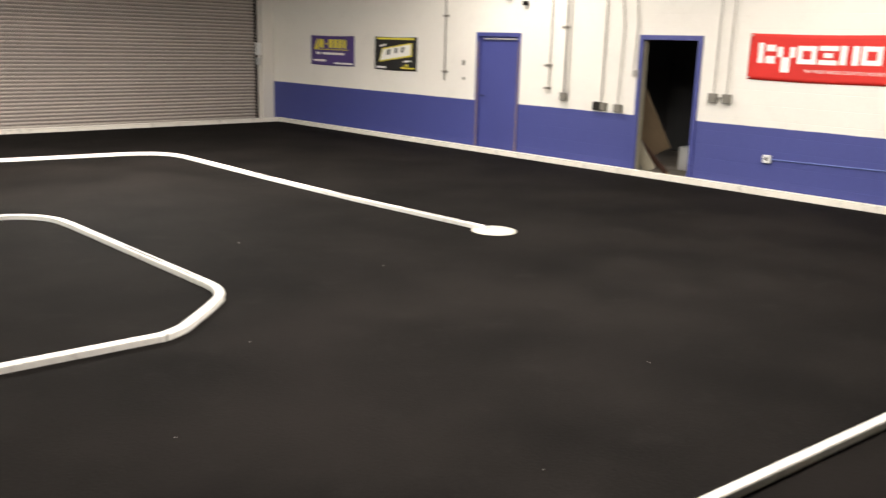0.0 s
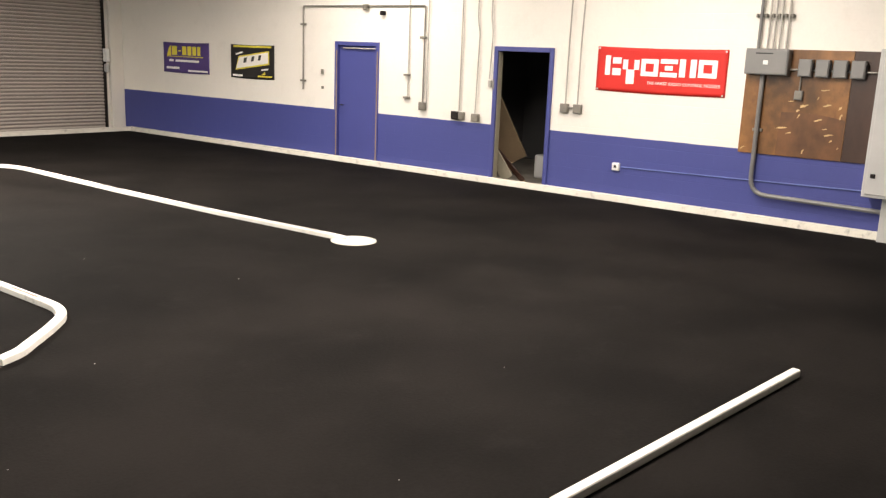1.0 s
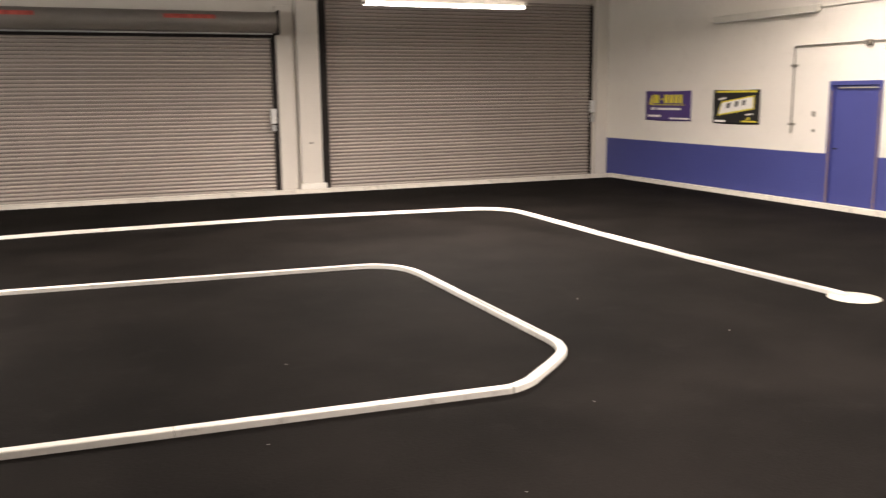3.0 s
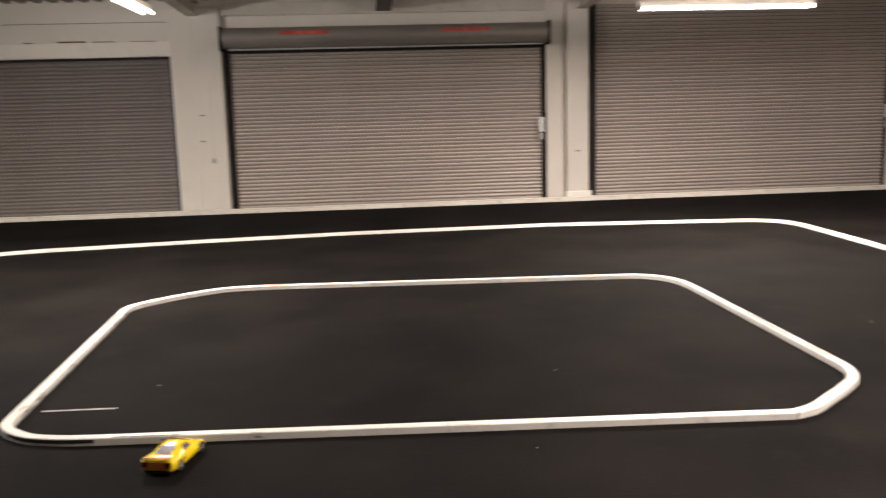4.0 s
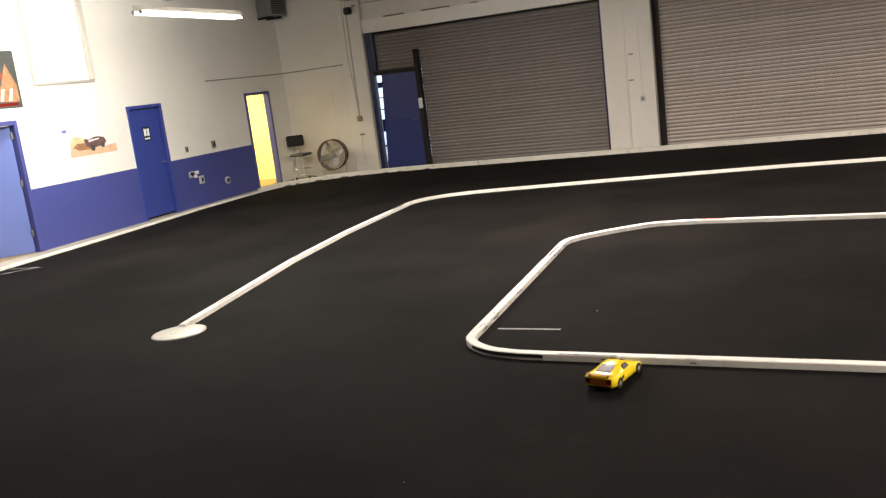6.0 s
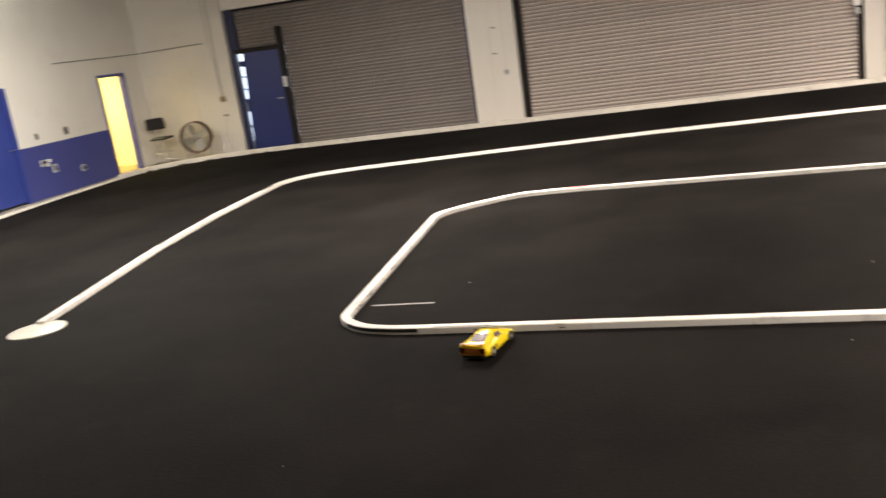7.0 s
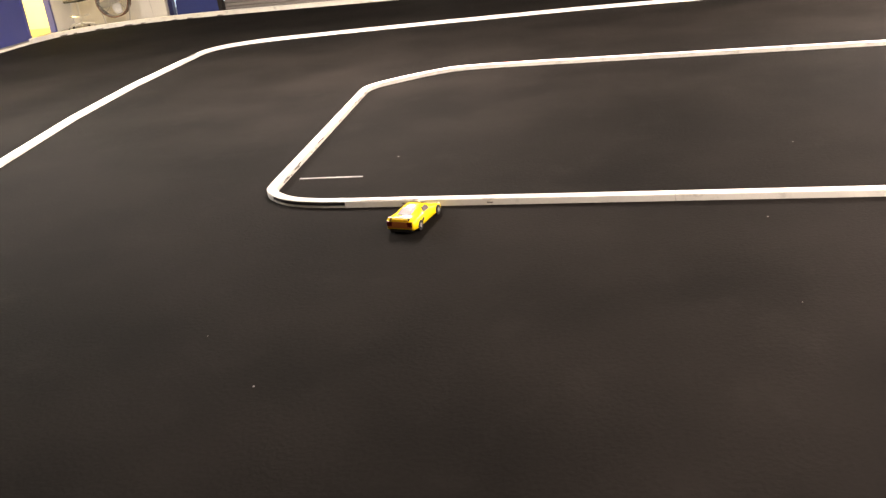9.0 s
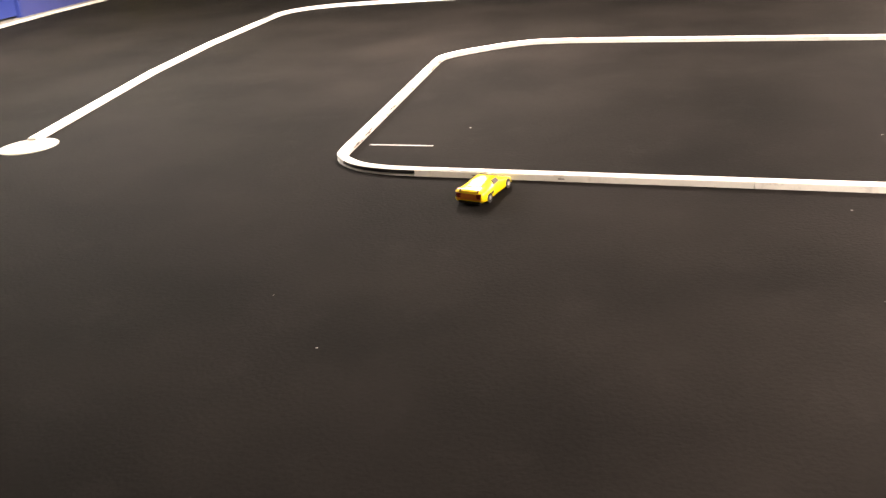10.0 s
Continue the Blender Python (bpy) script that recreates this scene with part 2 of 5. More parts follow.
M_YELLOW_PRINT = surface("yellow_print", (0.72, 0.62, 0.06), 0.55, vary=0.08, scale=4, bump=0.0)
M_BROWN_PRINT = surface("brown_print", (0.30, 0.15, 0.07), 0.55, vary=0.45, scale=14, bump=0.0)
M_TAN_PRINT = surface("tan_print", (0.66, 0.42, 0.27), 0.55, vary=0.15, scale=9, bump=0.0)
M_PLUM_PRINT = surface("plum_print", (0.13, 0.07, 0.065), 0.55, vary=0.3, scale=9, bump=0.0)
M_GREY_PRINT = surface("dark_grey_print", (0.05, 0.055, 0.05), 0.5, vary=0.3, scale=5, bump=0.0)
M_CAR = surface("yellow_car_paint", (0.92, 0.68, 0.010), 0.18, vary=0.05, scale=8, bump=0.0, specular=0.6)
M_CAR_ORANGE = surface("orange_car_paint", (0.56, 0.17, 0.010), 0.5, vary=0.08, scale=12, bump=0.0, specular=0.5)
M_CAR_GLASS = surface("dark_car_window", (0.07, 0.04, 0.03), 0.35, vary=0.25, scale=20, bump=0.0, specular=0.15)
M_TYRE = surface("black_rubber_tyre", (0.02, 0.02, 0.02), 0.8, vary=0.2, scale=40, bump=0.1)
M_RIM = surface("silver_wheel_rim", (0.55, 0.54, 0.52), 0.3, metal=0.6, vary=0.05, scale=20, bump=0.0)
M_TAIL = surface("red_tail_light", (0.14, 0.012, 0.008), 0.25, vary=0.1, scale=20, bump=0.0)
M_CARD = surface("tan_cardboard", (0.17, 0.12, 0.07), 0.8, vary=0.15, scale=4, bump=0.06)
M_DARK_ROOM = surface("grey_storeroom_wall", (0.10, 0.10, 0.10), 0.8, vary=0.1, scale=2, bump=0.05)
M_YELLOW_ROOM = surface("pale_yellow_wall", (0.88, 0.80, 0.40), 0.6, vary=0.05, scale=2, bump=0.04)
M_TAN_FLOOR = surface("tan_vinyl_floor", (0.27, 0.2, 0.09), 0.5, vary=0.15, scale=4, bump=0.03)
M_TUBE = glow("lit_tube", (1.0, 0.93, 0.82), 9.0)
M_TUBE_OFF = surface("unlit_tube", (0.78, 0.77, 0.73), 0.3, vary=0.04, scale=6, bump=0.0)
M_FIXTURE = surface("white_fixture_enamel", (0.66, 0.64, 0.58), 0.4, vary=0.06, scale=5, bump=0.02)
M_OUTSIDE = glow("bright_daylit_panel", (0.75, 0.88, 1.0), 1.6)
M_PAPER = surface("white_card", (0.7, 0.7, 0.68), 0.6, vary=0.05, scale=5, bump=0.0)


# ---- builders ----
def to_mesh(name, bm, material):
    bmesh.ops.recalc_face_normals(bm, faces=bm.faces)
    me = bpy.data.meshes.new(name)
    bm.to_mesh(me)
    bm.free()
    for m in material if isinstance(material, (list, tuple)) else (material,):
        me.materials.append(m)
    return me


def thing(name, at, label, category, group="", kind=""):
    ob = new(name)
    ob.location = at
    ob.empty_display_size = 0.1
    return tagged(ob, label, category, group, kind)


def part(name, bm, material, parent, label="", smooth=False):
    me = to_mesh(name, bm, material) if isinstance(bm, bmesh.types.BMesh) else bm
    if smooth:
        me.shade_smooth()
    ob = new(name, me)
    if parent:
        ob.parent = parent
        ob.matrix_parent_inverse = Matrix.Translation(-Vector(parent.location)) if not parent.parent else Matrix()
    return tagged(ob, label)


def solid(name, bm, material, label="", category="", group="", kind="", smooth=False):
    """A thing that is one mesh."""
    ob = part(name, bm, material, None, smooth=smooth)
    return tagged(ob, label, category, group, kind)


def cube(bm, x0, y0, z0, x1, y1, z1, bevel=0.0, turn=None):
    made = bmesh.ops.create_cube(bm, size=1.0)["verts"]
    m = Matrix.LocRotScale(((x0 + x1) / 2, (y0 + y1) / 2, (z0 + z1) / 2), None, (abs(x1 - x0), abs(y1 - y0), abs(z1 - z0)))
    bmesh.ops.transform(bm, matrix=m if turn is None else turn @ m, verts=made)
    if bevel:
        edges = {e for v in made for e in v.link_edges}
        bmesh.ops.bevel(bm, geom=list(edges), offset=bevel, segments=1, affect="EDGES")
    return bm


def box(x0, y0, z0, x1, y1, z1, bevel=0.0, turn=None):
    return cube(bmesh.new(), x0, y0, z0, x1, y1, z1, bevel, turn)


def tube(points, r, n=10, bm=None, closed=False):
    """A round bar along points."""
    bm = bm or bmesh.new()
    pts = [Vector(p) for p in points]
    rings, side = [], None
    for i, p in enumerate(pts):
        a = pts[i - 1] if i or closed else p
        b = pts[(i + 1) % len(pts)] if i + 1 < len(pts) or closed else p
        ahead = (b - a).normalized()
        if side is None:
            side = ahead.orthogonal().normalized()
        side = (side - ahead * side.dot(ahead)).normalized()
        up = ahead.cross(side)
        rings.append([bm.verts.new(p + r * (math.cos(k * math.tau / n) * side + math.sin(k * math.tau / n) * up)) for k in range(n)])
    pairs = list(zip(rings, rings[1:])) + ([(rings[-1], rings[0])] if closed else [])
    for a, b in pairs:
        for k in range(n):
            bm.faces.new((a[k], a[(k + 1) % n], b[(k + 1) % n], b[k]))
    if not closed:
        bm.faces.new(rings[0]), bm.faces.new(rings[-1])
    return bm


def bent(points, radius=0.1, steps=5):
    """Points with their corners rounded."""
    pts = [Vector(p) for p in points]
    out = [pts[0]]
    for a, p, b in zip(pts, pts[1:], pts[2:]):
        u, v = (a - p), (b - p)
        r = min(radius, u.length / 2, v.length / 2)
        s, e = p + u.normalized() * r, p + v.normalized() * r
        out += [s.lerp(p, k / steps).lerp(p.lerp(e, k / steps), k / steps) for k in range(steps + 1)]
    return out + [pts[-1]]


def sweep(path, half, height, z=0.0, chamfer=0.006, shift=0.0, inner=None):
    """A board laid along a plan path: its half width, height and foot; inner: only the band from shift to inner off the path."""
    pts = [Vector((p[0], p[1], 0)) for p in path]
    lo, hi = (-half, half) if inner is None else (shift, inner)
    c = min(chamfer, (hi - lo) / 3, height / 3)
    prof = [(lo, z), (hi, z), (hi, z + height - c), (hi - c, z + height), (lo + c, z + height), (lo, z + height - c)]
    bm = bmesh.new()
    rings = []
    for i, p in enumerate(pts):
        d0 = (p - pts[i - 1]).normalized() if i else (pts[1] - p).normalized()
        d1 = (pts[i + 1] - p).normalized() if i + 1 < len(pts) else d0
        n0, n1 = Vector((-d0.y, d0.x, 0)), Vector((-d1.y, d1.x, 0))
        n = (n0 + n1).normalized()
        n /= max(0.5, n.dot(n0))
        rings.append([bm.verts.new(p + n * u + Vector((0, 0, w))) for u, w in prof])
    for a, b in zip(rings, rings[1:]):
        for k in range(len(prof)):
            bm.faces.new((a[k], a[(k + 1) % len(prof)], b[(k + 1) % len(prof)], b[k]))
    bm.faces.new(rings[0]), bm.faces.new(rings[-1])
    return bm


def spin(profile, n=24, centre=(0, 0, 0), bm=None):
    """A turned form about the z axis from (radius, height) pairs."""
    bm = bm or bmesh.new()
    c = Vector(centre)
    rings = []
    for r, z in profile:
        if r < 1e-5:
            rings.append([bm.verts.new(c + Vector((0, 0, z)))])
        else:
            rings.append([bm.verts.new(c + Vector((r * math.cos(k * math.tau / n), r * math.sin(k * math.tau / n), z))) for k in range(n)])
    for a, b in zip(rings, rings[1:]):
        for k in range(n):
            j = (k + 1) % n
            quad = [a[k % len(a)], a[j % len(a)], b[j % len(b)], b[k % len(b)]]
            quad = [v for i, v in enumerate(quad) if v not in quad[:i]]
            if len(quad) > 2:
                bm.faces.new(quad)
    return bm


def wall(name, axis, near, far, u0, u1, z0, z1, holes, material, label):
    """A thick wall with openings through it. axis 0: it runs along x, 1: along y; holes: (u0, z0, u1, z1)."""
    us = sorted({u0, u1, *(h[0] for h in holes), *(h[2] for h in holes)})
    zs = sorted({z0, z1, *(h[1] for h in holes), *(h[3] for h in holes)})
    bm = bmesh.new()
    made = {}

    def v(u, z, d):
        key = (u, z, d)
        if key not in made:
            made[key] = bm.verts.new((u, d, z) if axis == 0 else (d, u, z))
        return made[key]

    def full(i, k):
        if not (0 <= i < len(us) - 1 and 0 <= k < len(zs) - 1):
            return False
        cu, cz = (us[i] + us[i + 1]) / 2, (zs[k] + zs[k + 1]) / 2
        return not any(h[0] < cu < h[2] and h[1] < cz < h[3] for h in holes)

    for i in range(len(us) - 1):
        for k in range(len(zs) - 1):
            if not full(i, k):
                continue
            a, b, c, d = us[i], us[i + 1], zs[k], zs[k + 1]
            for dep in (near, far):
                bm.faces.new((v(a, c, dep), v(b, c, dep), v(b, d, dep), v(a, d, dep)))
            for ok, p, q in ((full(i - 1, k), (a, c), (a, d)), (full(i + 1, k), (b, c), (b, d)), (full(i, k - 1), (a, c), (b, c)), (full(i, k + 1), (a, d), (b, d))):
                if not ok:
                    bm.faces.new((v(*p, near), v(*q, near), v(*q, far), v(*p, far)))
    return solid(name, bm, material, label, "wall", kind="structure")


def arc_path(points, steps=8):
    """A smooth plan curve through points (Catmull-Rom)."""
    p = [Vector((a, b, 0)) for a, b in points]
    p = [2 * p[0] - p[1]] + p + [2 * p[-1] - p[-2]]
    out = []
    for a, b, c, d in zip(p, p[1:], p[2:], p[3:]):
        for k in range(steps):
            t = k / steps
            out.append(0.5 * ((2 * b) + (c - a) * t + (2 * a - 5 * b + 4 * c - d) * t * t + (3 * b - a - 3 * c + d) * t ** 3))
    return [(q.x, q.y) for q in out] + [points[-1]]


def plate(axis, d, pts, thick):
    """A flat sheet on a wall: axis 1 lies at x = d (pts are y, z), axis 0 at y = d (pts are x, z); thick goes into the room by its sign."""
    bm = bmesh.new()
    rows = [[bm.verts.new((d + o, u, z) if axis == 1 else (u, d + o, z)) for u, z in pts] for o in (0, thick)]
    bm.faces.new(rows[0]), bm.faces.new(rows[1])
    for k in range(len(pts)):
        j = (k + 1) % len(pts)
        bm.faces.new((rows[0][k], rows[0][j], rows[1][j], rows[1][k]))
    return bm


def rect(u0, z0, u1, z1):
    return [(u0, z0), (u1, z0), (u1, z1), (u0, z1)]


# ---- the hall ----
XE, XW, YN, YS, TOP = 12.88, -9.97, 19.8, -3.6, 5.1
solid("floor", box(XW - 4, YS - 0.3, -0.25, XE + 4, YN + 0.3, -0.012), M_CONCRETE, "bare grey concrete slab under the carpet", "floor", kind="structure")
carpet = bmesh.new()
edge = [(XE - 0.06, YS), (XE - 0.06, 19.44), (-6.1, 19.44)] + arc_path([(-6.1, 19.44), (-7.0, 19.38), (-7.8, 19.24), (-8.45, 18.98), (-8.98, 18.6), (-9.32, 18.1), (-9.47, 17.4), (-9.5, 15.5), (-9.37, 12.7), (-9.31, 9.8)], 4) + [(-9.15, YS)]
low, high = ([carpet.verts.new((x, y, z)) for x, y in edge] for z in (-0.011, 0.0))
carpet.faces.new(high)
for k in range(len(edge)):
    j = (k + 1) % len(edge)
    carpet.faces.new((low[k], low[j], high[j], high[k]))
solid("carpet", carpet, M_CARPET, "worn black racing carpet over the whole floor", "carpet", kind="structure")

DOOR_B = (12.03, -0.012, 12.98, 2.05)
DOOR_C = (8.58, -0.012, 9.54, 2.05)
wall("wall_east", 1, XE, XE + 0.1, YS, YN + 0.2, -0.012, TOP, [DOOR_B, DOOR_C], M_EAST, "white block wall with a blue painted band")
wall("wall_west", 1, XW, XW - 0.1, YS, YN + 0.2, -0.012, TOP, [(10.98, -0.012, 11.89, 2.03), (14.43, -0.012, 15.29, 2.06), (18.13, -0.012, 19.03, 2.07)], M_WEST, "white block wall with a blue painted band")
SHUT_A, SHUT_B, SHUT_C = (-7.65, -2.35), (-1.28, 5.06), (6.06, 12.5)
wall("wall_north", 0, YN, YN + 0.25, XW, XE, -0.012, TOP, [(SHUT_A[0], -0.012, SHUT_A[1], 3.1), (SHUT_B[0], -0.012, SHUT_B[1], 3.3), (SHUT_C[0], -0.012, SHUT_C[1], 3.95)], M_NORTH, "cream-white block wall with three shutter openings")
wall("wall_south", 0, YS, YS - 0.2, XW, XE, -0.012, TOP, [], M_NORTH, "plain white block wall")

# ceiling: ribbed deck, rising gently to the south
RISE = 0.035


def deck_z(y):
    return 4.23 + RISE * (YN - y)


deck = bmesh.new()
row0 = row1 = None
for k in range(162):
    x = XW - 0.2 + 0.144 * k
    for e, low in ((-0.024, (k + 1) % 2), (0.024, k % 2)):
        a, b = (deck.verts.new((x + e, y, deck_z(y) - 0.075 * low)) for y in (YS - 0.2, YN + 0.2))
        if row0:
            deck.faces.new((row0, a, b, row1))
        row0, row1 = a, b
deck_ob = solid("ceiling", deck, M_DECK, "pale ribbed metal roof deck", "ceiling", kind="structure")
solid_mod = deck_ob.modifiers.new("thickness", "SOLIDIFY")
solid_mod.thickness, solid_mod.offset = 0.03, 1


def i_beam(a, b, z0, z1, width, name, material, label, rise=0.0):
    """A steel I beam between two plan points; its first end lies higher by rise."""
    a, b = Vector((*a, 0)), Vector((*b, 0))
    d = (b - a).normalized()
    n = Vector((-d.y, d.x, 0))
    bm = bmesh.new()
    f, w, h = 0.018, 0.012, width / 2
    prof = [(-h, z0), (h, z0), (h, z0 + f), (w, z0 + f), (w, z1 - f), (h, z1 - f), (h, z1), (-h, z1), (-h, z1 - f), (-w, z1 - f), (-w, z0 + f), (-h, z0 + f)]
    r = [[bm.verts.new(p + n * u + Vector((0, 0, z + up))) for u, z in prof] for p, up in ((a, rise), (b, 0.0))]
    for k in range(12):
        j = (k + 1) % 12
        bm.faces.new((r[0][k], r[0][j], r[1][j], r[1][k]))
    bm.faces.new(r[0]), bm.faces.new(r[1])
    return solid(name, bm, material, label, "beam", "roof steelwork", "structure")


UP = RISE * (YN - YS)
for gx in (-7.9, -1.87, 5.8):
    i_beam((gx, YS), (gx, YN - 0.003), 3.84, 4.115, 0.22, "girder", M_STEEL, "pale grey steel roof girder above a pillar", UP)
i_beam((1.83, YS), (1.83, YN), 3.88, 4.12, 0.3, "girder", M_DARK_STEEL, "dark steel roof girder", UP)
bays = [(XW, -8.02), (-7.78, -1.99), (-1.75, 1.67), (1.99, 5.68), (5.92, XE)]
for py in (16.0, 11.0, 6.0, 1.0):
    for b0, b1 in bays:
        i_beam((b0, py), (b1, py), deck_z(py) - 0.36, deck_z(py) - 0.08, 0.14, "roof_beam", M_STEEL, "pale grey steel roof beam under the deck")
solid("wall_ledge", box(XW + 1.7, YN - 0.008, 3.755, -2.4, YN - 0.001, 3.766), M_DARK_STEEL, "thin dark strip along the upper wall", "strip", kind="structure")
solid("wall_beam", box(-1.33, YN - 0.1, 3.86, 5.08, YN - 0.002, 4.1, 0.006), M_STEEL, "pale painted beam along the wall above the roller drum", "beam", kind="structure")
solid("wall_ledge", box(-1.33, YN - 0.103, 3.845, 5.08, YN - 0.003, 3.859), M_STEEL, "thin pale strip under the wall beam", "strip", kind="structure")
solid("lintel_trim", box(SHUT_A[0] - 0.05, YN - 0.09, 3.1, SHUT_A[1] + 0.05, YN - 0.002, 3.39, 0.006), M_LINTEL, "white painted lintel over the shutter", "lintel", kind="structure")


rng = random.Random(5)
rx = SHUT_A[0] + 0.5
while rx < SHUT_A[1] - 0.3:
    w = rng.uniform(0.15, 0.7)
    solid("rust_streak", box(rx, YN - 0.06, 3.3905, min(rx + w, SHUT_A[1]), YN - 0.003, 3.396 + rng.uniform(0.008, 0.03), 0.004), M_FAN_RIM, "brown rust line along the top of the lintel", "rust", "rust on the lintel")
    rx += w + rng.uniform(0.1, 0.5)


# ---- pillars ----
def pillar(x0, x1, front, z1, label):
    bm = box(x0, front, -0.012, x1, YN - 0.002, z1, 0.012)
    return solid("pillar", bm, M_NORTH, label, "pillar", "pillars between the shutters", "structure")


pillar(-2.35, -1.9, YN - 0.12, 4.0, "cream-white painted block pillar")
pillar(-1.897, -1.36, YN - 0.17, 4.0, "cream-white painted block pillar, slightly proud")
pillar(5.1, 5.44, YN - 0.1, 3.75, "cream-white pillar beside the roller drum")
pillar(5.5, 5.95, YN - 0.2, 4.0, "cream-white painted block pillar")
pillar(-8.28, -7.69, YN - 0.14, 4.0, "cream-white painted corner pillar")
pillar(12.56, XE - 0.002, YN - 0.1, 4.12, "cream-white pillar in the corner")
for px, pz in ((-1.8, 1.93), (-1.82, 1.42), (5.72, 1.0)):
    d = YN - (0.2 if px > 0 else 0.17 if px > -1.897 else 0.12)
    solid("pillar_bracket", box(px - 0.05, d - 0.012, pz, px + 0.05, d - 0.001, pz + 0.025, 0.003), M_OUTLET, "small worn metal bracket on the pillar", "bracket", "pillar brackets")
solid("kerb_block", box(5.45, YN - 0.28, -0.012, 6.0, YN - 0.202, 0.19, 0.01), M_BOARD, "white kerb block at the pillar foot", "block")


# ---- roller shutters ----
def slat_mesh(x0, x1, pitch, material):
    """One curved interlocking slat, its foot at z = 0."""
    bm = bmesh.new()
    prof = [(0.016, 0.0), (0.016, 0.3 * pitch), (-0.002, 0.33 * pitch), (-0.014, 0.43 * pitch), (-0.02, 0.58 * pitch), (-0.016, 0.76 * pitch), (-0.004, 0.95 * pitch), (0.014, pitch - 0.0005), (0.03, pitch + 0.008), (0.036, pitch + 0.008), (0.036, 0.0)]
    a, b = ([bm.verts.new((x, y, z)) for y, z in prof] for x in (x0, x1))
    for k in range(len(prof)):
        j = (k + 1) % len(prof)
        bm.faces.new((a[k], a[j], b[j], b[k]))
    bm.faces.new(a), bm.faces.new(b)
    bm.faces.ensure_lookup_table()
    # the groove face takes the darker material, for its shade
    bm.faces[0].material_index = 1
    me = to_mesh("slat", bm, material)
    me.materials.append(M_HINGE)
    return me


def shutter(x0, x1, y, top, label, door=None, material=None):
    ob = thing("roller_shutter", ((x0 + x1) / 2, y, 0), label, "roller shutter", "roller shutters")
    pitch = 0.074
    material = material or M_SHUTTER
    whole, cut = slat_mesh(x0 + 0.05, x1 - 0.05, pitch, material), None
    if door:
        cut = slat_mesh(door[0], x1 - 0.05, pitch, material)
    k = 0
    while k * pitch < top:
        z = k * pitch + 0.02
        s = part("slat", cut if door and z < door[1] else whole, None, ob)
        s.location = (0, y + 0.001 * ((k * 7) % 5), z)
        k += 1
    part("bottom_bar", box((door[0] if door else x0 + 0.06), y - 0.03, -0.008, x1 - 0.06, y + 0.03, 0.018, 0.004), M_GUIDE, ob)
    for gx, gw in ((x0 - 0.065, 0.125), (x1 - 0.06, 0.115 if x1 < 10 else 0.055)) if not door else ((x1 - 0.06, 0.06),):
        bm = box(gx, y - 0.06, -0.01, gx + gw, y - 0.032, top, 0.003)
        cube(bm, gx + (0.068 if gx < x0 else 0.02), y - 0.032, -0.01, gx + (0.088 if gx < x0 else 0.04), y + 0.05, top)
        part("guide_rail", bm, M_NAVY if door else M_GUIDE, ob, "navy steel guide rail" if door else "dark steel guide rail")
    return ob


shut_a = shutter(*SHUT_A, YN + 0.06, 3.08, "closed grey slatted shutter with a blue door in it", (-6.44, 2.2), M_SHUTTER_DIM)
# solid dark bar in place of the shadow the lintel throws
part("hood_shadow_bar", box(SHUT_A[0] + 0.04, YN - 0.03, 3.05, SHUT_A[1] - 0.01, YN + 0.03, 3.099, 0.003), M_GUIDE, shut_a, "dark bar for the shadow under the lintel")
shut_b = shutter(*SHUT_B, YN + 0.02, 3.22, "closed grey slatted shutter under an exposed roller drum")
shut_c = shutter(*SHUT_C, YN + 0.04, 3.93, "tall closed grey slatted roller shutter")
part("guide_rail", box(5.96, YN - 0.17, -0.01, 6.11, YN - 0.025, 4.0, 0.004), M_GUIDE, shut_c, "dark steel guide rail")
sx, sz = -1.62, 1.05
sock = thing("wall_socket", (sx, YN - 0.17, sz), "small pale socket with a cord on the pillar", "socket")
part("plate", box(sx - 0.05, YN - 0.19, sz - 0.06, sx + 0.05, YN - 0.171, sz + 0.05, 0.006), M_CABINET, sock)
part("insert", box(sx - 0.012, YN - 0.194, sz - 0.035, sx + 0.012, YN - 0.1905, sz + 0.025, 0.001), M_GUIDE, sock)
part("cord", tube([(sx, YN - 0.18, sz + 0.05), (sx - 0.01, YN - 0.178, 2.6)], 0.003, 6), M_CONDUIT_PALE, sock)
drum = bmesh.new()
tube([(SHUT_B[0] - 0.03, YN - 0.22, 3.4), (SHUT_B[1] + 0.02, YN - 0.22, 3.4)], 0.2, 48, drum)
part("drum", drum, M_DRUM, shut_b, "grey steel roller drum housing", smooth=False)
for bx in (SHUT_B[0] - 0.07, SHUT_B[1] + 0.03):
    part("end_bracket", box(bx, YN - 0.44, 3.16, bx + 0.03, YN - 0.003, 3.62, 0.006), M_GUIDE, shut_b)
part("hood_lip", box(SHUT_B[0] + 0.06, YN - 0.27, 3.165, SHUT_B[1] - 0.05, YN - 0.24, 3.193, 0.003), M_CABINET, shut_b, "pale steel lip under the drum")
# no opening here: a dark bar carries the gap's shade in its colour
part("hood_slot_shade", box(SHUT_B[0] + 0.06, YN - 0.08, 3.115, SHUT_B[1] - 0.05, YN - 0.045, 3.2, 0.003), M_GUIDE, shut_b, "black bar for the shade in the slot under the lip")
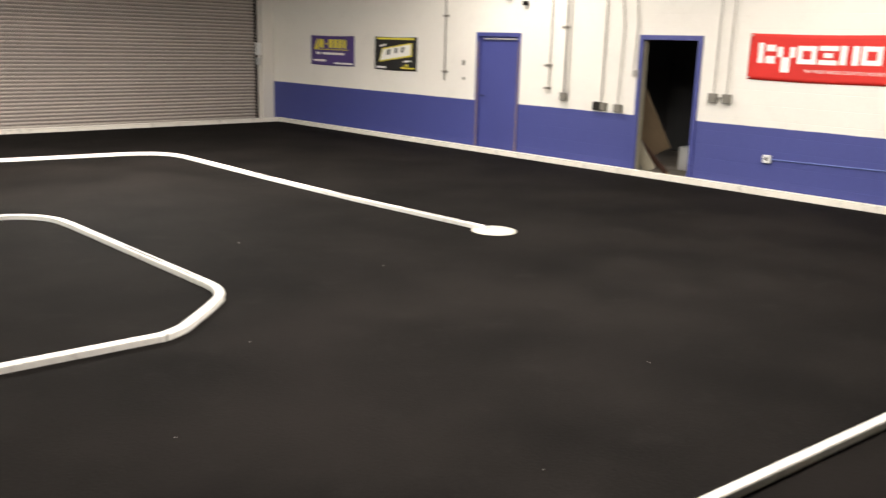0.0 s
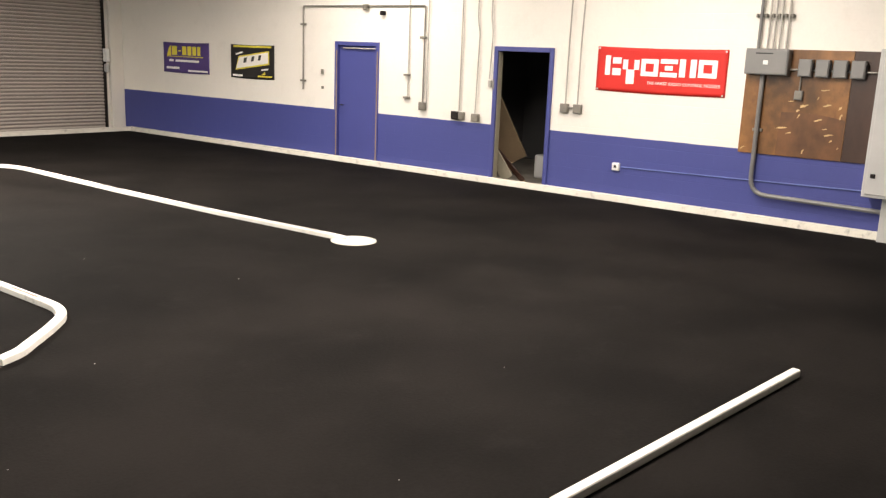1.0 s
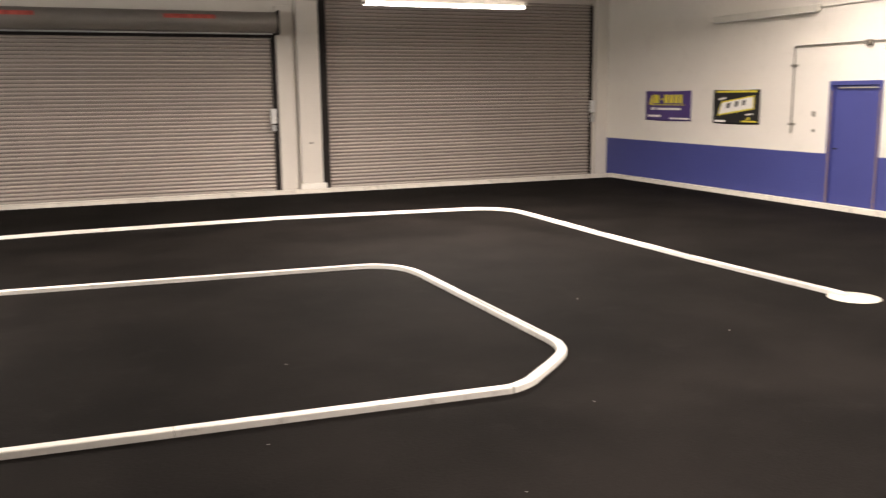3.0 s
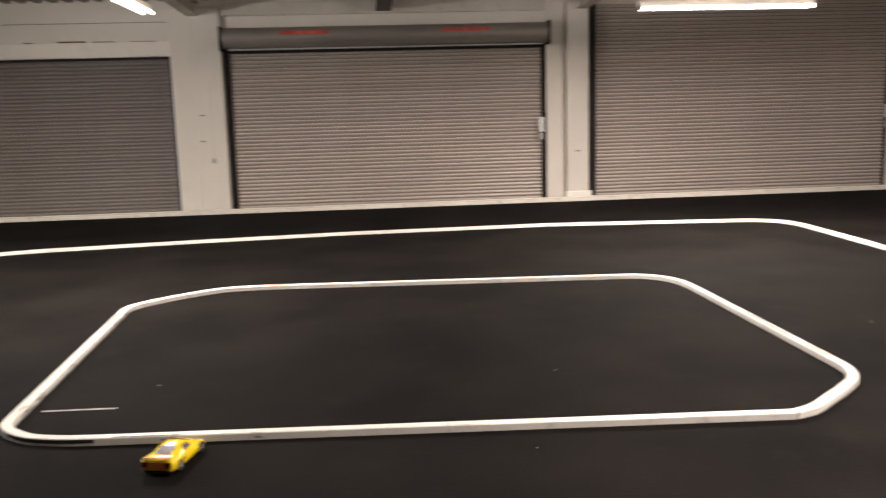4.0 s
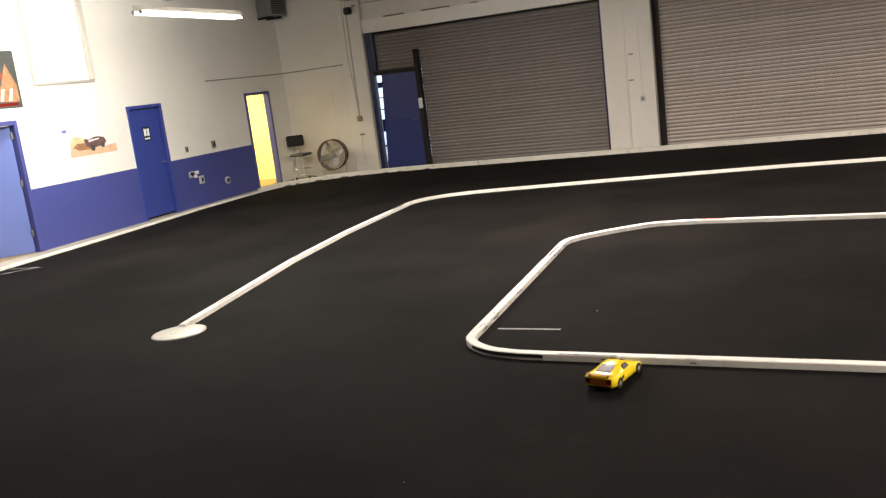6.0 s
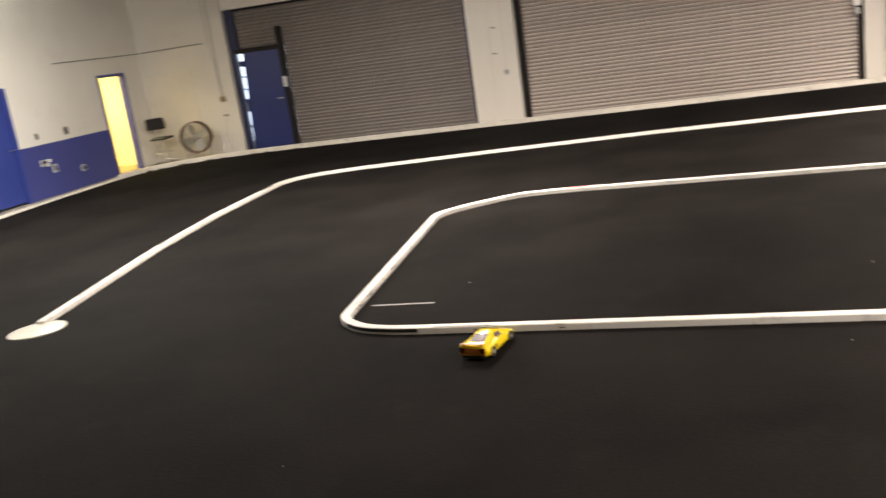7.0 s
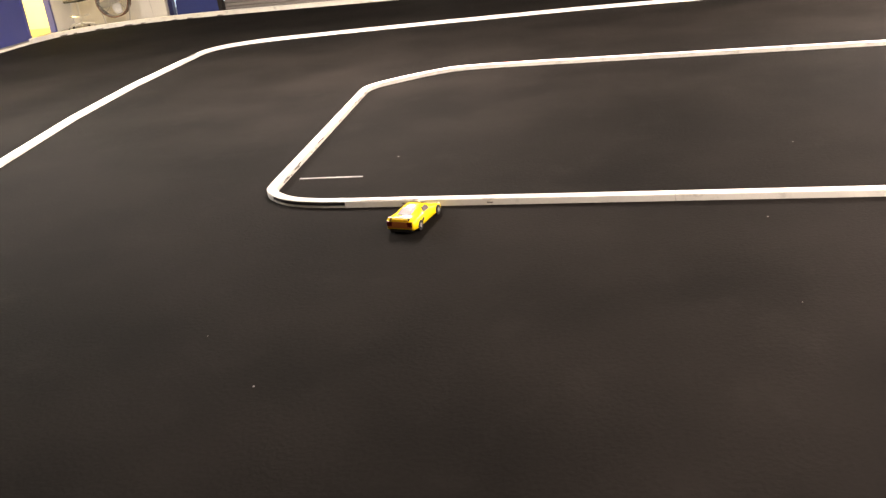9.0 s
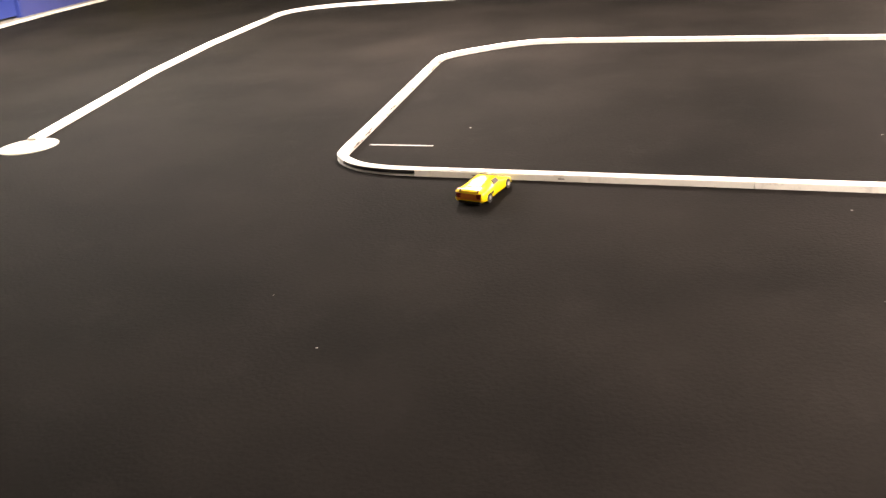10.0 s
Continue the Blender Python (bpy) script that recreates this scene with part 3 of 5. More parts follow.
# two mottled red strips laid on the drum's curve
for rx in (-0.2, 2.95):
    bm = bmesh.new()
    rows = [[bm.verts.new((x, YN - 0.22 - 0.2015 * math.cos(a), 3.4 + 0.2015 * math.sin(a))) for a in (0.2, 0.34, 0.48, 0.62)] for x in (rx, rx + 0.95)]
    for k in range(3):
        bm.faces.new((rows[0][k], rows[0][k + 1], rows[1][k + 1], rows[1][k]))
    part("red_strip", bm, surface("mottled_red", (0.55, 0.11, 0.09), 0.5, vary=0.5, scale=6, bump=0.0), shut_b, "mottled red strip on the drum")
hoist = thing("hoist_box", (4.99, YN - 0.15, 1.3), "small white chain hoist box beside the shutter", "hoist box", "hoist boxes")
part("case", box(4.92, YN - 0.16, 1.42, 5.04, YN - 0.045, 1.72, 0.01), M_PAPER, hoist)
part("latch", box(4.94, YN - 0.14, 1.27, 5.02, YN - 0.062, 1.39, 0.008), M_CABINET, hoist)
hoist = thing("hoist_box", (12.48, YN - 0.15, 1.3), "small white chain hoist box beside the shutter", "hoist box", "hoist boxes")
part("case", box(12.42, YN - 0.14, 1.5, 12.52, YN - 0.022, 1.78, 0.01), M_PAPER, hoist)
part("latch", box(12.44, YN - 0.12, 1.28, 12.51, YN - 0.022, 1.45, 0.008), M_CABINET, hoist)

# blue personnel door in the western shutter
pdoor = thing("personnel_door", (-6.98, YN - 0.02, 0), "dark blue steel door standing ajar in the shutter", "door", kind="")
part("side_post", box(-7.68, YN - 0.05, -0.01, -7.58, YN + 0.08, 3.1, 0.008), M_NAVY, pdoor)
part("lock_post", box(-6.55, YN - 0.07, -0.01, -6.445, YN + 0.08, 2.62, 0.008), M_GUIDE, pdoor, "near-black steel post")
part("header", box(-7.58, YN - 0.06, 2.145, -6.551, YN + 0.08, 2.25, 0.006), M_GUIDE, pdoor, "near-black steel header")
bm = box(-7.5, YN - 0.035, 0.0, -6.555, YN + 0.01, 2.155, 0.006, Matrix.Translation((-6.58, YN, 0)) @ Matrix.Rotation(radians(3), 4, "Z") @ Matrix.Translation((6.58, -YN, 0)))
for v in bm.verts:
    if v.co.x < -7.0:
        v.co.x += 0.13 * v.co.z / 2.155
leaf = part("leaf", bm, M_BLUE_DARK, pdoor, "dark blue leaf hanging askew")
part("upper_post", box(-7.579, YN - 0.04, 2.255, -7.49, YN + 0.08, 3.1, 0.008), M_NAVY, pdoor)
part("lock_plate", box(-6.545, YN - 0.085, 1.33, -6.45, YN - 0.071, 1.55, 0.004), M_PAPER, pdoor, "white lock plate")
part("handle", tube([(-6.64, YN - 0.04, 1.1), (-6.64, YN - 0.09, 1.1), (-6.72, YN - 0.09, 1.1)], 0.009, 8), M_CHROME, pdoor, "chrome lever handle")

# what shows through the gap: a bright yard front with dark rails
solid("backdrop", box(-9.4, YN + 2.4, -0.01, -5.6, YN + 2.5, 3.2), M_OUTSIDE, "bright bluish daylit front outside the door", "backdrop", kind="structure")
for rz, rh in ((0.35, 0.06), (0.75, 0.32), (1.3, 0.03), (1.6, 0.03), (1.86, 0.14)):
    solid("yard_rail", box(-9.4, YN + 2.25, rz, -5.6, YN + 2.32, rz + rh, 0.01), M_BLUE_DARK, "dark blue rail outside the ajar door", "rail", "yard rails")
for rx in (-9.3, -5.7):
    solid("yard_post", box(rx - 0.05, YN + 2.2, -0.012, rx + 0.05, YN + 2.36, 2.3, 0.01), M_BLUE_DARK, "dark blue post outside the ajar door", "post", "yard rails")


# ---- doors in the block walls ----
def door_frame(parent, x, into, y0, y1, top, width, material, inner=None):
    """Jambs and head round an opening in a wall at x; into: +1 where the room lies towards +x."""
    a, b = x + into * 0.025, x - into * 0.11
    part("jamb", box(min(a, b), y0 - width, -0.01, max(a, b), y0 + 0.02, top + width, 0.004), inner or material, parent)
    part("jamb", box(min(a, b), y1 - 0.02, -0.01, max(a, b), y1 + width, top + width, 0.004), material, parent)
    part("head", box(min(a, b), y0 + 0.02, top - 0.02, max(a, b), y1 - 0.02, top + width, 0.004), material, parent)


# closed blue door on the east wall
d = thing("door_1", (XE, 12.5, 0), "closed blue flush door with a blue frame", "door", kind="structure")
door_frame(d, XE, -1, DOOR_B[0], DOOR_B[2], DOOR_B[3], 0.05, M_BLUE)
leaf = part("leaf", box(XE + 0.04, 12.05, 0.0, XE + 0.085, 12.96, 2.02, 0.004), M_BLUE, d)
part("door_closer_bar", box(XE + 0.0, 12.07, 1.98, XE + 0.035, 12.85, 2.0, 0.004), M_CONDUIT_PALE, d, "pale metal strip along the door top")
part("handle", tube([(XE + 0.038, 12.89, 1.0), (XE - 0.01, 12.89, 1.0), (XE - 0.01, 12.81, 1.0)], 0.01, 8), M_GUIDE, d)
for jy in (12.005, 12.975):
    part("worn_edge", box(XE - 0.029, jy - 0.012, 0.0, XE - 0.026, jy + 0.012, 1.95), M_WOOD_JAMB, d, "paint worn to brown along the jamb")

# open doorway on the east wall
d = thing("door_2", (XE, 9.05, 0), "open doorway with a blue frame into a dark storeroom", "doorway", kind="structure")
door_frame(d, XE, -1, DOOR_C[0], DOOR_C[2], DOOR_C[3], 0.05, M_BLUE)
part("reveal_strip", box(XE + 0.0, 9.505, 0.0, XE + 0.1, 9.519, 2.02, 0.002), M_BEIGE, d, "beige inner face of the jamb")
part("strike_plate", box(XE - 0.028, 9.56, 1.45, XE - 0.026, 9.59, 1.6), M_OUTLET, d)

# closed blue door on the west wall
d = thing("door_3", (XW, 14.855, 0), "closed bright blue door with a small sign", "door", kind="structure")
door_frame(d, XW, 1, 14.43, 15.29, 2.06, 0.04, M_BLUE_DEEP)
leaf = part("leaf", box(XW - 0.075, 14.46, 0.03, XW - 0.03, 15.25, 2.02, 0.004), M_BLUE_DEEP, d)
part("handle", tube([(XW - 0.03, 15.185, 1.0), (XW + 0.03, 15.185, 1.0), (XW + 0.03, 15.075, 1.0)], 0.011, 8), M_CHROME, leaf, "chrome lever handle")
sign = part("door_sign", box(XW - 0.029, 14.755, 1.44, XW - 0.022, 14.935, 1.7, 0.002), M_BLACK, d, "small black sign with pale bars")
for u0, z0, u1, z1 in ((14.775, 1.53, 14.835, 1.66), (14.855, 1.53, 14.915, 1.66), (14.775, 1.465, 14.915, 1.495)):
    part("sign_bar", plate(1, XW - 0.022, rect(u0, z0, u1, z1), 0.002), M_PRINT_WHITE, sign)

# doorway to the yellow-lit room
d = thing("door_4", (XW, 18.55, 0), "open doorway with a blue frame to a yellow-lit room", "doorway", kind="structure")
door_frame(d, XW, 1, 18.13, 19.03, 2.07, 0.04, M_BLUE)

# blue door swung into its room; the leaf's paleness is light put into colour
d = thing("door_5", (XW, 11.45, 0), "blue door standing open into its room, leaf paler for the light on it", "door", kind="structure")
door_frame(d, XW, 1, 10.98, 11.89, 2.03, 0.05, M_BLUE)
swing = Matrix.Translation((XW - 0.06, 11.85, 0)) @ Matrix.Rotation(radians(-38), 4, "Z") @ Matrix.Translation((-XW + 0.06, -11.85, 0))
leaf = part("leaf", box(XW - 0.1, 11.02, 0.0, XW - 0.055, 11.85, 2.0, 0.004, swing), M_BLUE_PALE, d)
for hz in (0.25, 1.05, 1.8):
    part("hinge", box(XW - 0.06, 11.835, hz, XW - 0.035, 11.865, hz + 0.11, 0.003), M_OUTLET, leaf, "brass-coloured hinge")


# ---- side rooms, closed round ----
def shell(x0, x1, y0, y1, z1, open_side, material, floor_material, label):
    """Three walls, a ceiling and a floor of a side room that opens on one side (+1: its open side is x1)."""
    t = 0.1
    bm = box(x0 - t, y0 - t, -0.012, x0, y1 + t, z1) if open_side > 0 else box(x1, y0 - t, -0.012, x1 + t, y1 + t, z1)
    cube(bm, x0, y0 - t, -0.012, x1, y0, z1), cube(bm, x0, y1, -0.012, x1, y1 + t, z1)
    solid("wall_side_room", bm, material, label, "wall", kind="structure")
    solid("ceiling_side_room", box(x0 - t, y0 - t, z1 + 0.001, x1, y1 + t, z1 + 0.1) if open_side > 0 else box(x0, y0 - t, z1 + 0.001, x1 + t, y1 + t, z1 + 0.1), material, "plain side room ceiling", "ceiling", kind="structure")
    solid("floor_side_room", box(x0, y0, -0.011, x1, y1, -0.004), floor_material, "side room floor", "floor", kind="structure")


# no lamp inside; the unlit room's darkness is also put into the wall colour
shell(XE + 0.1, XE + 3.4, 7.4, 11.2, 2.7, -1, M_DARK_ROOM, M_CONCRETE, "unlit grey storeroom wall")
shell(XW - 3.4, XW - 0.1, 16.0, 19.9, 2.75, 1, M_YELLOW_ROOM, M_TAN_FLOOR, "pale yellow wall of the lit room")
shell(XW - 3.4, XW - 0.1, 9.0, 13.2, 2.75, 1, M_PANEL_PAINT, M_TAN_FLOOR, "cream wall of a side room")

# things in the storeroom
def leaning(x, y, w, h, tilt, material, label, name="panel_sheet"):
    """A sheet standing tilted on one lower corner, its face towards the doorway."""
    bm = box(-0.012, -w / 2, 0.0, 0.012, w / 2, h, 0.003, pose(x, y, 0.0, tilt, -6, 0))
    lowest = min(v.co.z for v in bm.verts)
    bmesh.ops.translate(bm, vec=(0, 0, -0.004 - lowest), verts=bm.verts)
    return solid(name, bm, material, label, "panel", "sheets leaning in the storeroom")


leaning(XE + 0.75, 9.75, 0.85, 1.12, -28, M_CARD, "tan board leaning inside the storeroom doorway")
leaning(XE + 0.4, 9.2, 0.09, 1.1, -48, M_PLY_DARK, "dark-edged board leaning inside the doorway")
leaning(XE + 0.46, 9.22, 0.05, 1.1, -52, M_PEEL_GLOSS, "raw wooden strip leaning inside the doorway")
leaning(XE + 0.26, 9.4, 0.22, 0.62, -36, M_BEIGE, "grey-beige offcut leaning inside the doorway")
solid("storage_bin", box(XE + 1.1, 9.1, -0.004, XE + 1.4, 9.46, 0.38, 0.02), M_PAPER, "off-white plastic bin inside the storeroom", "bin")


# ---- track barriers ----
def straight(a, b, count, gap=0.0015):
    """Boards end to end from a to b."""
    a, b = Vector(a), Vector(b)
    d = (b - a).normalized() * gap
    return [((a.lerp(b, k / count) + d).to_tuple(), (a.lerp(b, (k + 1) / count) - d).to_tuple()) for k in range(count)]


def lay(parent, pieces, half, height, material, name="board"):
    for p in pieces:
        part(name, sweep(p, half, height), material, parent)


HALF, HIGH = 0.036, 0.046
inner = thing("track_barrier", (1.7, 7.0, 0), "closed loop of white painted boards on the carpet", "track barrier", "track barriers")
lay(inner, straight((3.95, 6.905), (-0.35, 7.165), 2), HALF, HIGH, M_BOARD)
lay(inner, straight((-1.02, 7.6), (-1.13, 10.78), 1), HALF, HIGH, M_BOARD)
lay(inner, straight((0.28, 11.685), (4.15, 11.40), 2), HALF, HIGH, M_BOARD)
lay(inner, straight((4.74, 10.62), (4.765, 7.82), 1), HALF, HIGH, M_BOARD)
SW = arc_path([(-0.35, 7.165), (-0.57, 7.19), (-0.77, 7.25), (-0.92, 7.365), (-1.0, 7.485), (-1.02, 7.6)])
NW = arc_path([(-1.13, 10.78), (-1.1, 10.92), (-0.98, 11.1), (-0.68, 11.38), (-0.32, 11.62), (-0.03, 11.675), (0.28, 11.685)])
NE = arc_path([(4.15, 11.40), (4.40, 11.355), (4.60, 11.19), (4.71, 10.94), (4.74, 10.62)])
SE = arc_path([(4.765, 7.82), (4.75, 7.68), (4.67, 7.49), (4.49, 7.3), (4.26, 7.1), (4.11, 6.975), (3.95, 6.905)])
for c in (SW, NW, NE, SE):
    part("curved_board", sweep(c, HALF, HIGH), M_BOARD, inner)
part("black_tape", sweep(SW[:24], 0, 0.024, 0.017, 0.001, HALF + 0.0003, HALF + 0.0025), M_TAPE_BLACK, inner, "worn black tape along the curved end")


def top_mark(parent, a, b, half, material):
    part("tyre_mark", sweep([a, b], half, 0.0012, HIGH + 0.0002, 0.0003), material, parent)


for a, b, h, m in (((-1.108, 10.1), (-1.122, 10.55), 0.014, M_SCUFF), ((0.22, 11.685), (0.5, 11.665), 0.02, M_RED_MARK), ((-0.24, 7.135), (0.16, 7.11), 0.005, M_SCUFF), ((4.757, 8.6), (4.75, 9.4), 0.012, M_SCUFF), ((4.763, 8.0), (4.76, 8.4), 0.01, M_RED_MARK)):
    top_mark(inner, a, b, h, m)

rng = random.Random(21)
for k in range(26):
    y0 = 7.68 + 0.42 * rng.random() if k < 11 else 10.1 + 0.6 * rng.random() if k < 18 else 7.7 + 3.0 * rng.random()
    y1, low = y0 + rng.uniform(0.02, 0.09), rng.uniform(0.004, 0.03)
    part("side_scuff", sweep([(-1.02 - 0.0346 * (y0 - 7.6), y0), (-1.02 - 0.0346 * (y1 - 7.6), y1)], 0, rng.uniform(0.004, 0.012), low, 0.0005, -HALF - 0.0022, -HALF - 0.0003), M_SCUFF, inner)
    if k % 3 == 0:
        u = rng.uniform(0.01, 0.03)
        part("tyre_mark", sweep([(-1.02 - 0.0346 * (y0 - 7.6) + u, y0), (-1.02 - 0.0346 * (y1 - 7.6) + u, y1)], 0.003, 0.001, HIGH + 0.0002, 0.0003), M_SCUFF, inner)
for x0, x1, z in ((0.05, 0.11, 0.018), (0.62, 0.66, 0.014)):
    part("side_scuff", sweep([(x1, 6.905 + (3.95 - x1) * 0.0605), (x0, 6.905 + (3.95 - x0) * 0.0605)], 0, 0.008, z, 0.0005, HALF + 0.0003, HALF + 0.0018), M_SCUFF, inner)

outer = thing("track_barrier", (1.8, 15.5, 0), "long white painted boards round the outside of the bend", "track barrier", "track barriers")
lay(outer, straight((-3.92, 7.82), (-4.35, 10.4), 1) + straight((-4.35, 10.4), (-4.51, 12.1), 1) + straight((-4.51, 12.1), (-4.57, 14.2), 1), HALF, HIGH, M_BOARD)
WEST_BEND = arc_path([(-4.57, 14.2), (-4.555, 14.42), (-4.45, 14.7), (-4.22, 14.94), (-3.9, 15.1), (-3.45, 15.22)])
part("curved_board", sweep(WEST_BEND, HALF, HIGH), M_BOARD, outer)
lay(outer, straight((-3.45, 15.22), (-1.3, 15.53), 1) + straight((-1.3, 15.53), (1.1, 15.78), 1) + straight((1.1, 15.78), (4.3, 15.86), 1) + straight((4.3, 15.86), (7.2, 15.52), 1), HALF, HIGH, M_BOARD)
EAST_BEND = arc_path([(7.2, 15.52), (7.54, 15.45), (7.83, 15.28), (7.98, 15.05), (8.04, 14.75), (8.04, 14.4)])
part("curved_board", sweep(EAST_BEND, HALF, HIGH), M_BOARD, outer)
lay(outer, straight((8.04, 14.4), (7.99, 12.0), 1) + straight((7.99, 12.0), (7.99, 10.1), 1) + straight((7.99, 10.1), (8.075, 7.98), 1), HALF, HIGH, M_BOARD)
for a, b, h, m in (((7.995, 12.06), (8.005, 12.6), 0.016, M_SCUFF), ((7.99, 10.2), (7.99, 10.6), 0.014, M_SCUFF), ((8.06, 8.3), (8.02, 9.3), 0.008, M_SCUFF), ((8.085, 8.0), (8.082, 8.05), 0.012, M_TAPE_BLACK), ((-4.557, 13.7), (-4.568, 14.15), 0.02, M_SCUFF), ((-4.35, 10.45), (-4.37, 10.68), 0.016, M_SCUFF), ((-4.03, 8.5), (-4.11, 9.0), 0.01, M_SCUFF)):
    top_mark(outer, a, b, h, m)

bar = thing("track_barrier", (5.6, 3.3, 0), "single straight white painted board on the carpet", "track barrier", "track barriers")
lay(bar, straight((7.31, 3.2), (3.95, 3.572), 1, 0.001), 0.03, HIGH, M_BOARD)


def corner_dot(x, y, r, label):
    bm = spin([(0, 0.028), (r * 0.25, 0.027), (r * 0.6, 0.02), (r * 0.9, 0.009), (r, 0.003), (r, 0.0)], 36, (x, y, 0.0005))
    return solid("corner_disc", bm, M_DISC, label, "disc", "corner discs", smooth=True)


corner_dot(8.13, 7.96, 0.24, "flat ivory plastic disc at the end of a barrier")
corner_dot(-3.88, 7.72, 0.24, "flat ivory plastic disc with scuffs, at a barrier end")
solid("floor_tape", sweep([(-0.905, 7.83), (-0.405, 7.81)], 0.012, 0.002, 0.0003, 0.0005), M_CHALK, "short strip of grey tape on the carpet", "tape", "floor tape")
solid("floor_tape", sweep([(-9.2, 10.62), (-8.72, 10.69), (-9.05, 10.3)], 0.012, 0.002, 0.0003, 0.0005), M_CHALK, "bent strip of grey tape on the carpet", "tape", "floor tape")

rng = random.Random(33)
lint = bmesh.new()
for k in range(16):
    x, y, w = rng.uniform(-3, 7), rng.uniform(3.2, 11), rng.uniform(0.002, 0.004)
    cube(lint, x - w, y - w * 0.6, 0.0003, x + w, y + w * 0.6, 0.003, 0.0, None)
solid("lint", lint, M_PAPER, "tiny pale specks of lint on the black carpet", "lint", kind="stuff")

# border boards along the walls
border = thing("track_border", (0, 10, 0), "scuffed white boards edging the carpet along the walls", "border board")
B_HALF, B_HIGH = 0.045, 0.09
BX0, BY0 = XE - 0.05, 19.43
lay(border, straight((BX0, YS + 0.05), (BX0, BY0 - 0.05), 7), B_HALF, B_HIGH, M_BORDER)
lay(border, straight((BX0 + 0.04, BY0), (-6.1, BY0), 6), B_HALF, B_HIGH, M_BORDER)
bend = arc_path([(-6.1, BY0), (-7.0, 19.38), (-7.8, 19.24), (-8.45, 18.98), (-8.98, 18.6), (-9.32, 18.1), (-9.47, 17.4)])
part("curved_board", sweep(bend, B_HALF, B_HIGH), M_BORDER, border)
rng = random.Random(8)
k = 2
while k < len(bend) - 8:
    n = rng.randint(2, 3)
    part("torn_edge", sweep(bend[k:k + n], 0, rng.uniform(0.012, 0.03), 0.0005, 0.001, B_HALF + 0.0003, B_HALF + 0.003), M_TORN, border, "dark torn patch on the board's face")
    k += n + rng.randint(1, 6)
lay(border, straight((-9.47, 17.4), (-9.5, 15.5), 1) + straight((-9.5, 15.5), (-9.37, 12.7), 1) + straight((-9.37, 12.7), (-9.31, 9.8), 1) + straight((-9.31, 9.8), (-9.15, YS + 0.1), 3), 0.04, 0.036, M_BORDER)


# ---- the model car ----
def car(x, y, heading):
    ob = thing("model_car", (x, y, 0), "yellow radio-controlled sports car with an orange tail", "model car")
    turn = pose(x, y, 0, 0, 0, heading)
    # along the car: place, sill height, half width low, shoulder height, half width at shoulder, roof height, half width of roof
    st = [(-0.225, 0.040, 0.080, 0.078, 0.084, 0.080, 0.070), (-0.215, 0.022, 0.092, 0.086, 0.092, 0.090, 0.074), (-0.165, 0.016, 0.097, 0.086, 0.097, 0.096, 0.072), (-0.11, 0.016, 0.097, 0.080, 0.094, 0.106, 0.064),
          (-0.05, 0.014, 0.095, 0.074, 0.091, 0.120, 0.058), (0.01, 0.014, 0.094, 0.072, 0.090, 0.122, 0.058), (0.06, 0.014, 0.094, 0.070, 0.090, 0.104, 0.062), (0.11, 0.014, 0.095, 0.068, 0.092, 0.078, 0.070),
          (0.15, 0.016, 0.096, 0.068, 0.094, 0.070, 0.074), (0.195, 0.016, 0.090, 0.050, 0.088, 0.054, 0.066), (0.222, 0.018, 0.074, 0.032, 0.072, 0.036, 0.052)]
    bm = bmesh.new()
    rings = []
    for s, z0, w0, z1, w1, z2, w2 in st:
        half = [(w0 * 0.86, z0), (w0, z0 + 0.008), (w0, (z0 + z1) / 2), (w1, z1), ((w1 + w2) / 2 + 0.004, z1 + (z2 - z1) * 0.35), (w2, z1 + (z2 - z1) * 0.88), (w2 * 0.7, z2)]
        ring = half + [(-u, z) for u, z in reversed(half)]
        rings.append([bm.verts.new(turn @ Vector((s, u, z))) for u, z in ring])
    n = len(rings[0])
    for a, b in zip(rings, rings[1:]):
        for k in range(n):
            bm.faces.new((a[k], a[(k + 1) % n], b[(k + 1) % n], b[k]))
    bm.faces.new(rings[0]), bm.faces.new(rings[-1])
    part("body", bm, M_CAR, ob, smooth=True)

    def panel(name, pts, material, label="", lift=0.0015, parent=ob):
        b = bmesh.new()
        vs = [Vector(p) for p in pts]
        nrm = (vs[1] - vs[0]).cross(vs[2] - vs[0]).normalized()
        lo, hi = ([b.verts.new(turn @ (v + nrm * e)) for v in vs] for e in (-0.002, lift))
        b.faces.new(hi), b.faces.new(lo)
        for k in range(len(vs)):
            j = (k + 1) % len(vs)
            b.faces.new((lo[k], lo[j], hi[j], hi[k]))
        return part(name, b, material, parent, label)

    panel("rear_window", [(-0.155, -0.046, 0.099), (-0.075, -0.044, 0.1165), (-0.075, 0.044, 0.1165), (-0.155, 0.046, 0.099)][::-1], M_CAR_GLASS, "dark brown rear window", 0.003)
    panel("windscreen", [(0.025, -0.044, 0.1185), (0.1, -0.05, 0.0835), (0.1, 0.05, 0.0835), (0.025, 0.044, 0.1185)], M_CAR_GLASS, "dark windscreen", 0.003)
    for s in (-1, 1):
        pts = [(-0.05, s * 0.0825, 0.084), (0.03, s * 0.0815, 0.084), (0.012, s * 0.0655, 0.111), (-0.04, s * 0.0655, 0.111)]
        panel("side_window", pts if s < 0 else pts[::-1], M_CAR_GLASS, "dark side window", 0.004)
        panel("tail_light", [(-0.2275, s * 0.084, 0.082), (-0.2275, s * 0.05, 0.079), (-0.2275, s * 0.054, 0.052), (-0.2275, s * 0.084, 0.05)], M_TAIL, "red tail light", 0.003)
        vent = [(-0.105, s * 0.0965, 0.06), (-0.075, s * 0.0955, 0.064), (-0.078, s * 0.0955, 0.046), (-0.1, s * 0.0965, 0.044)]
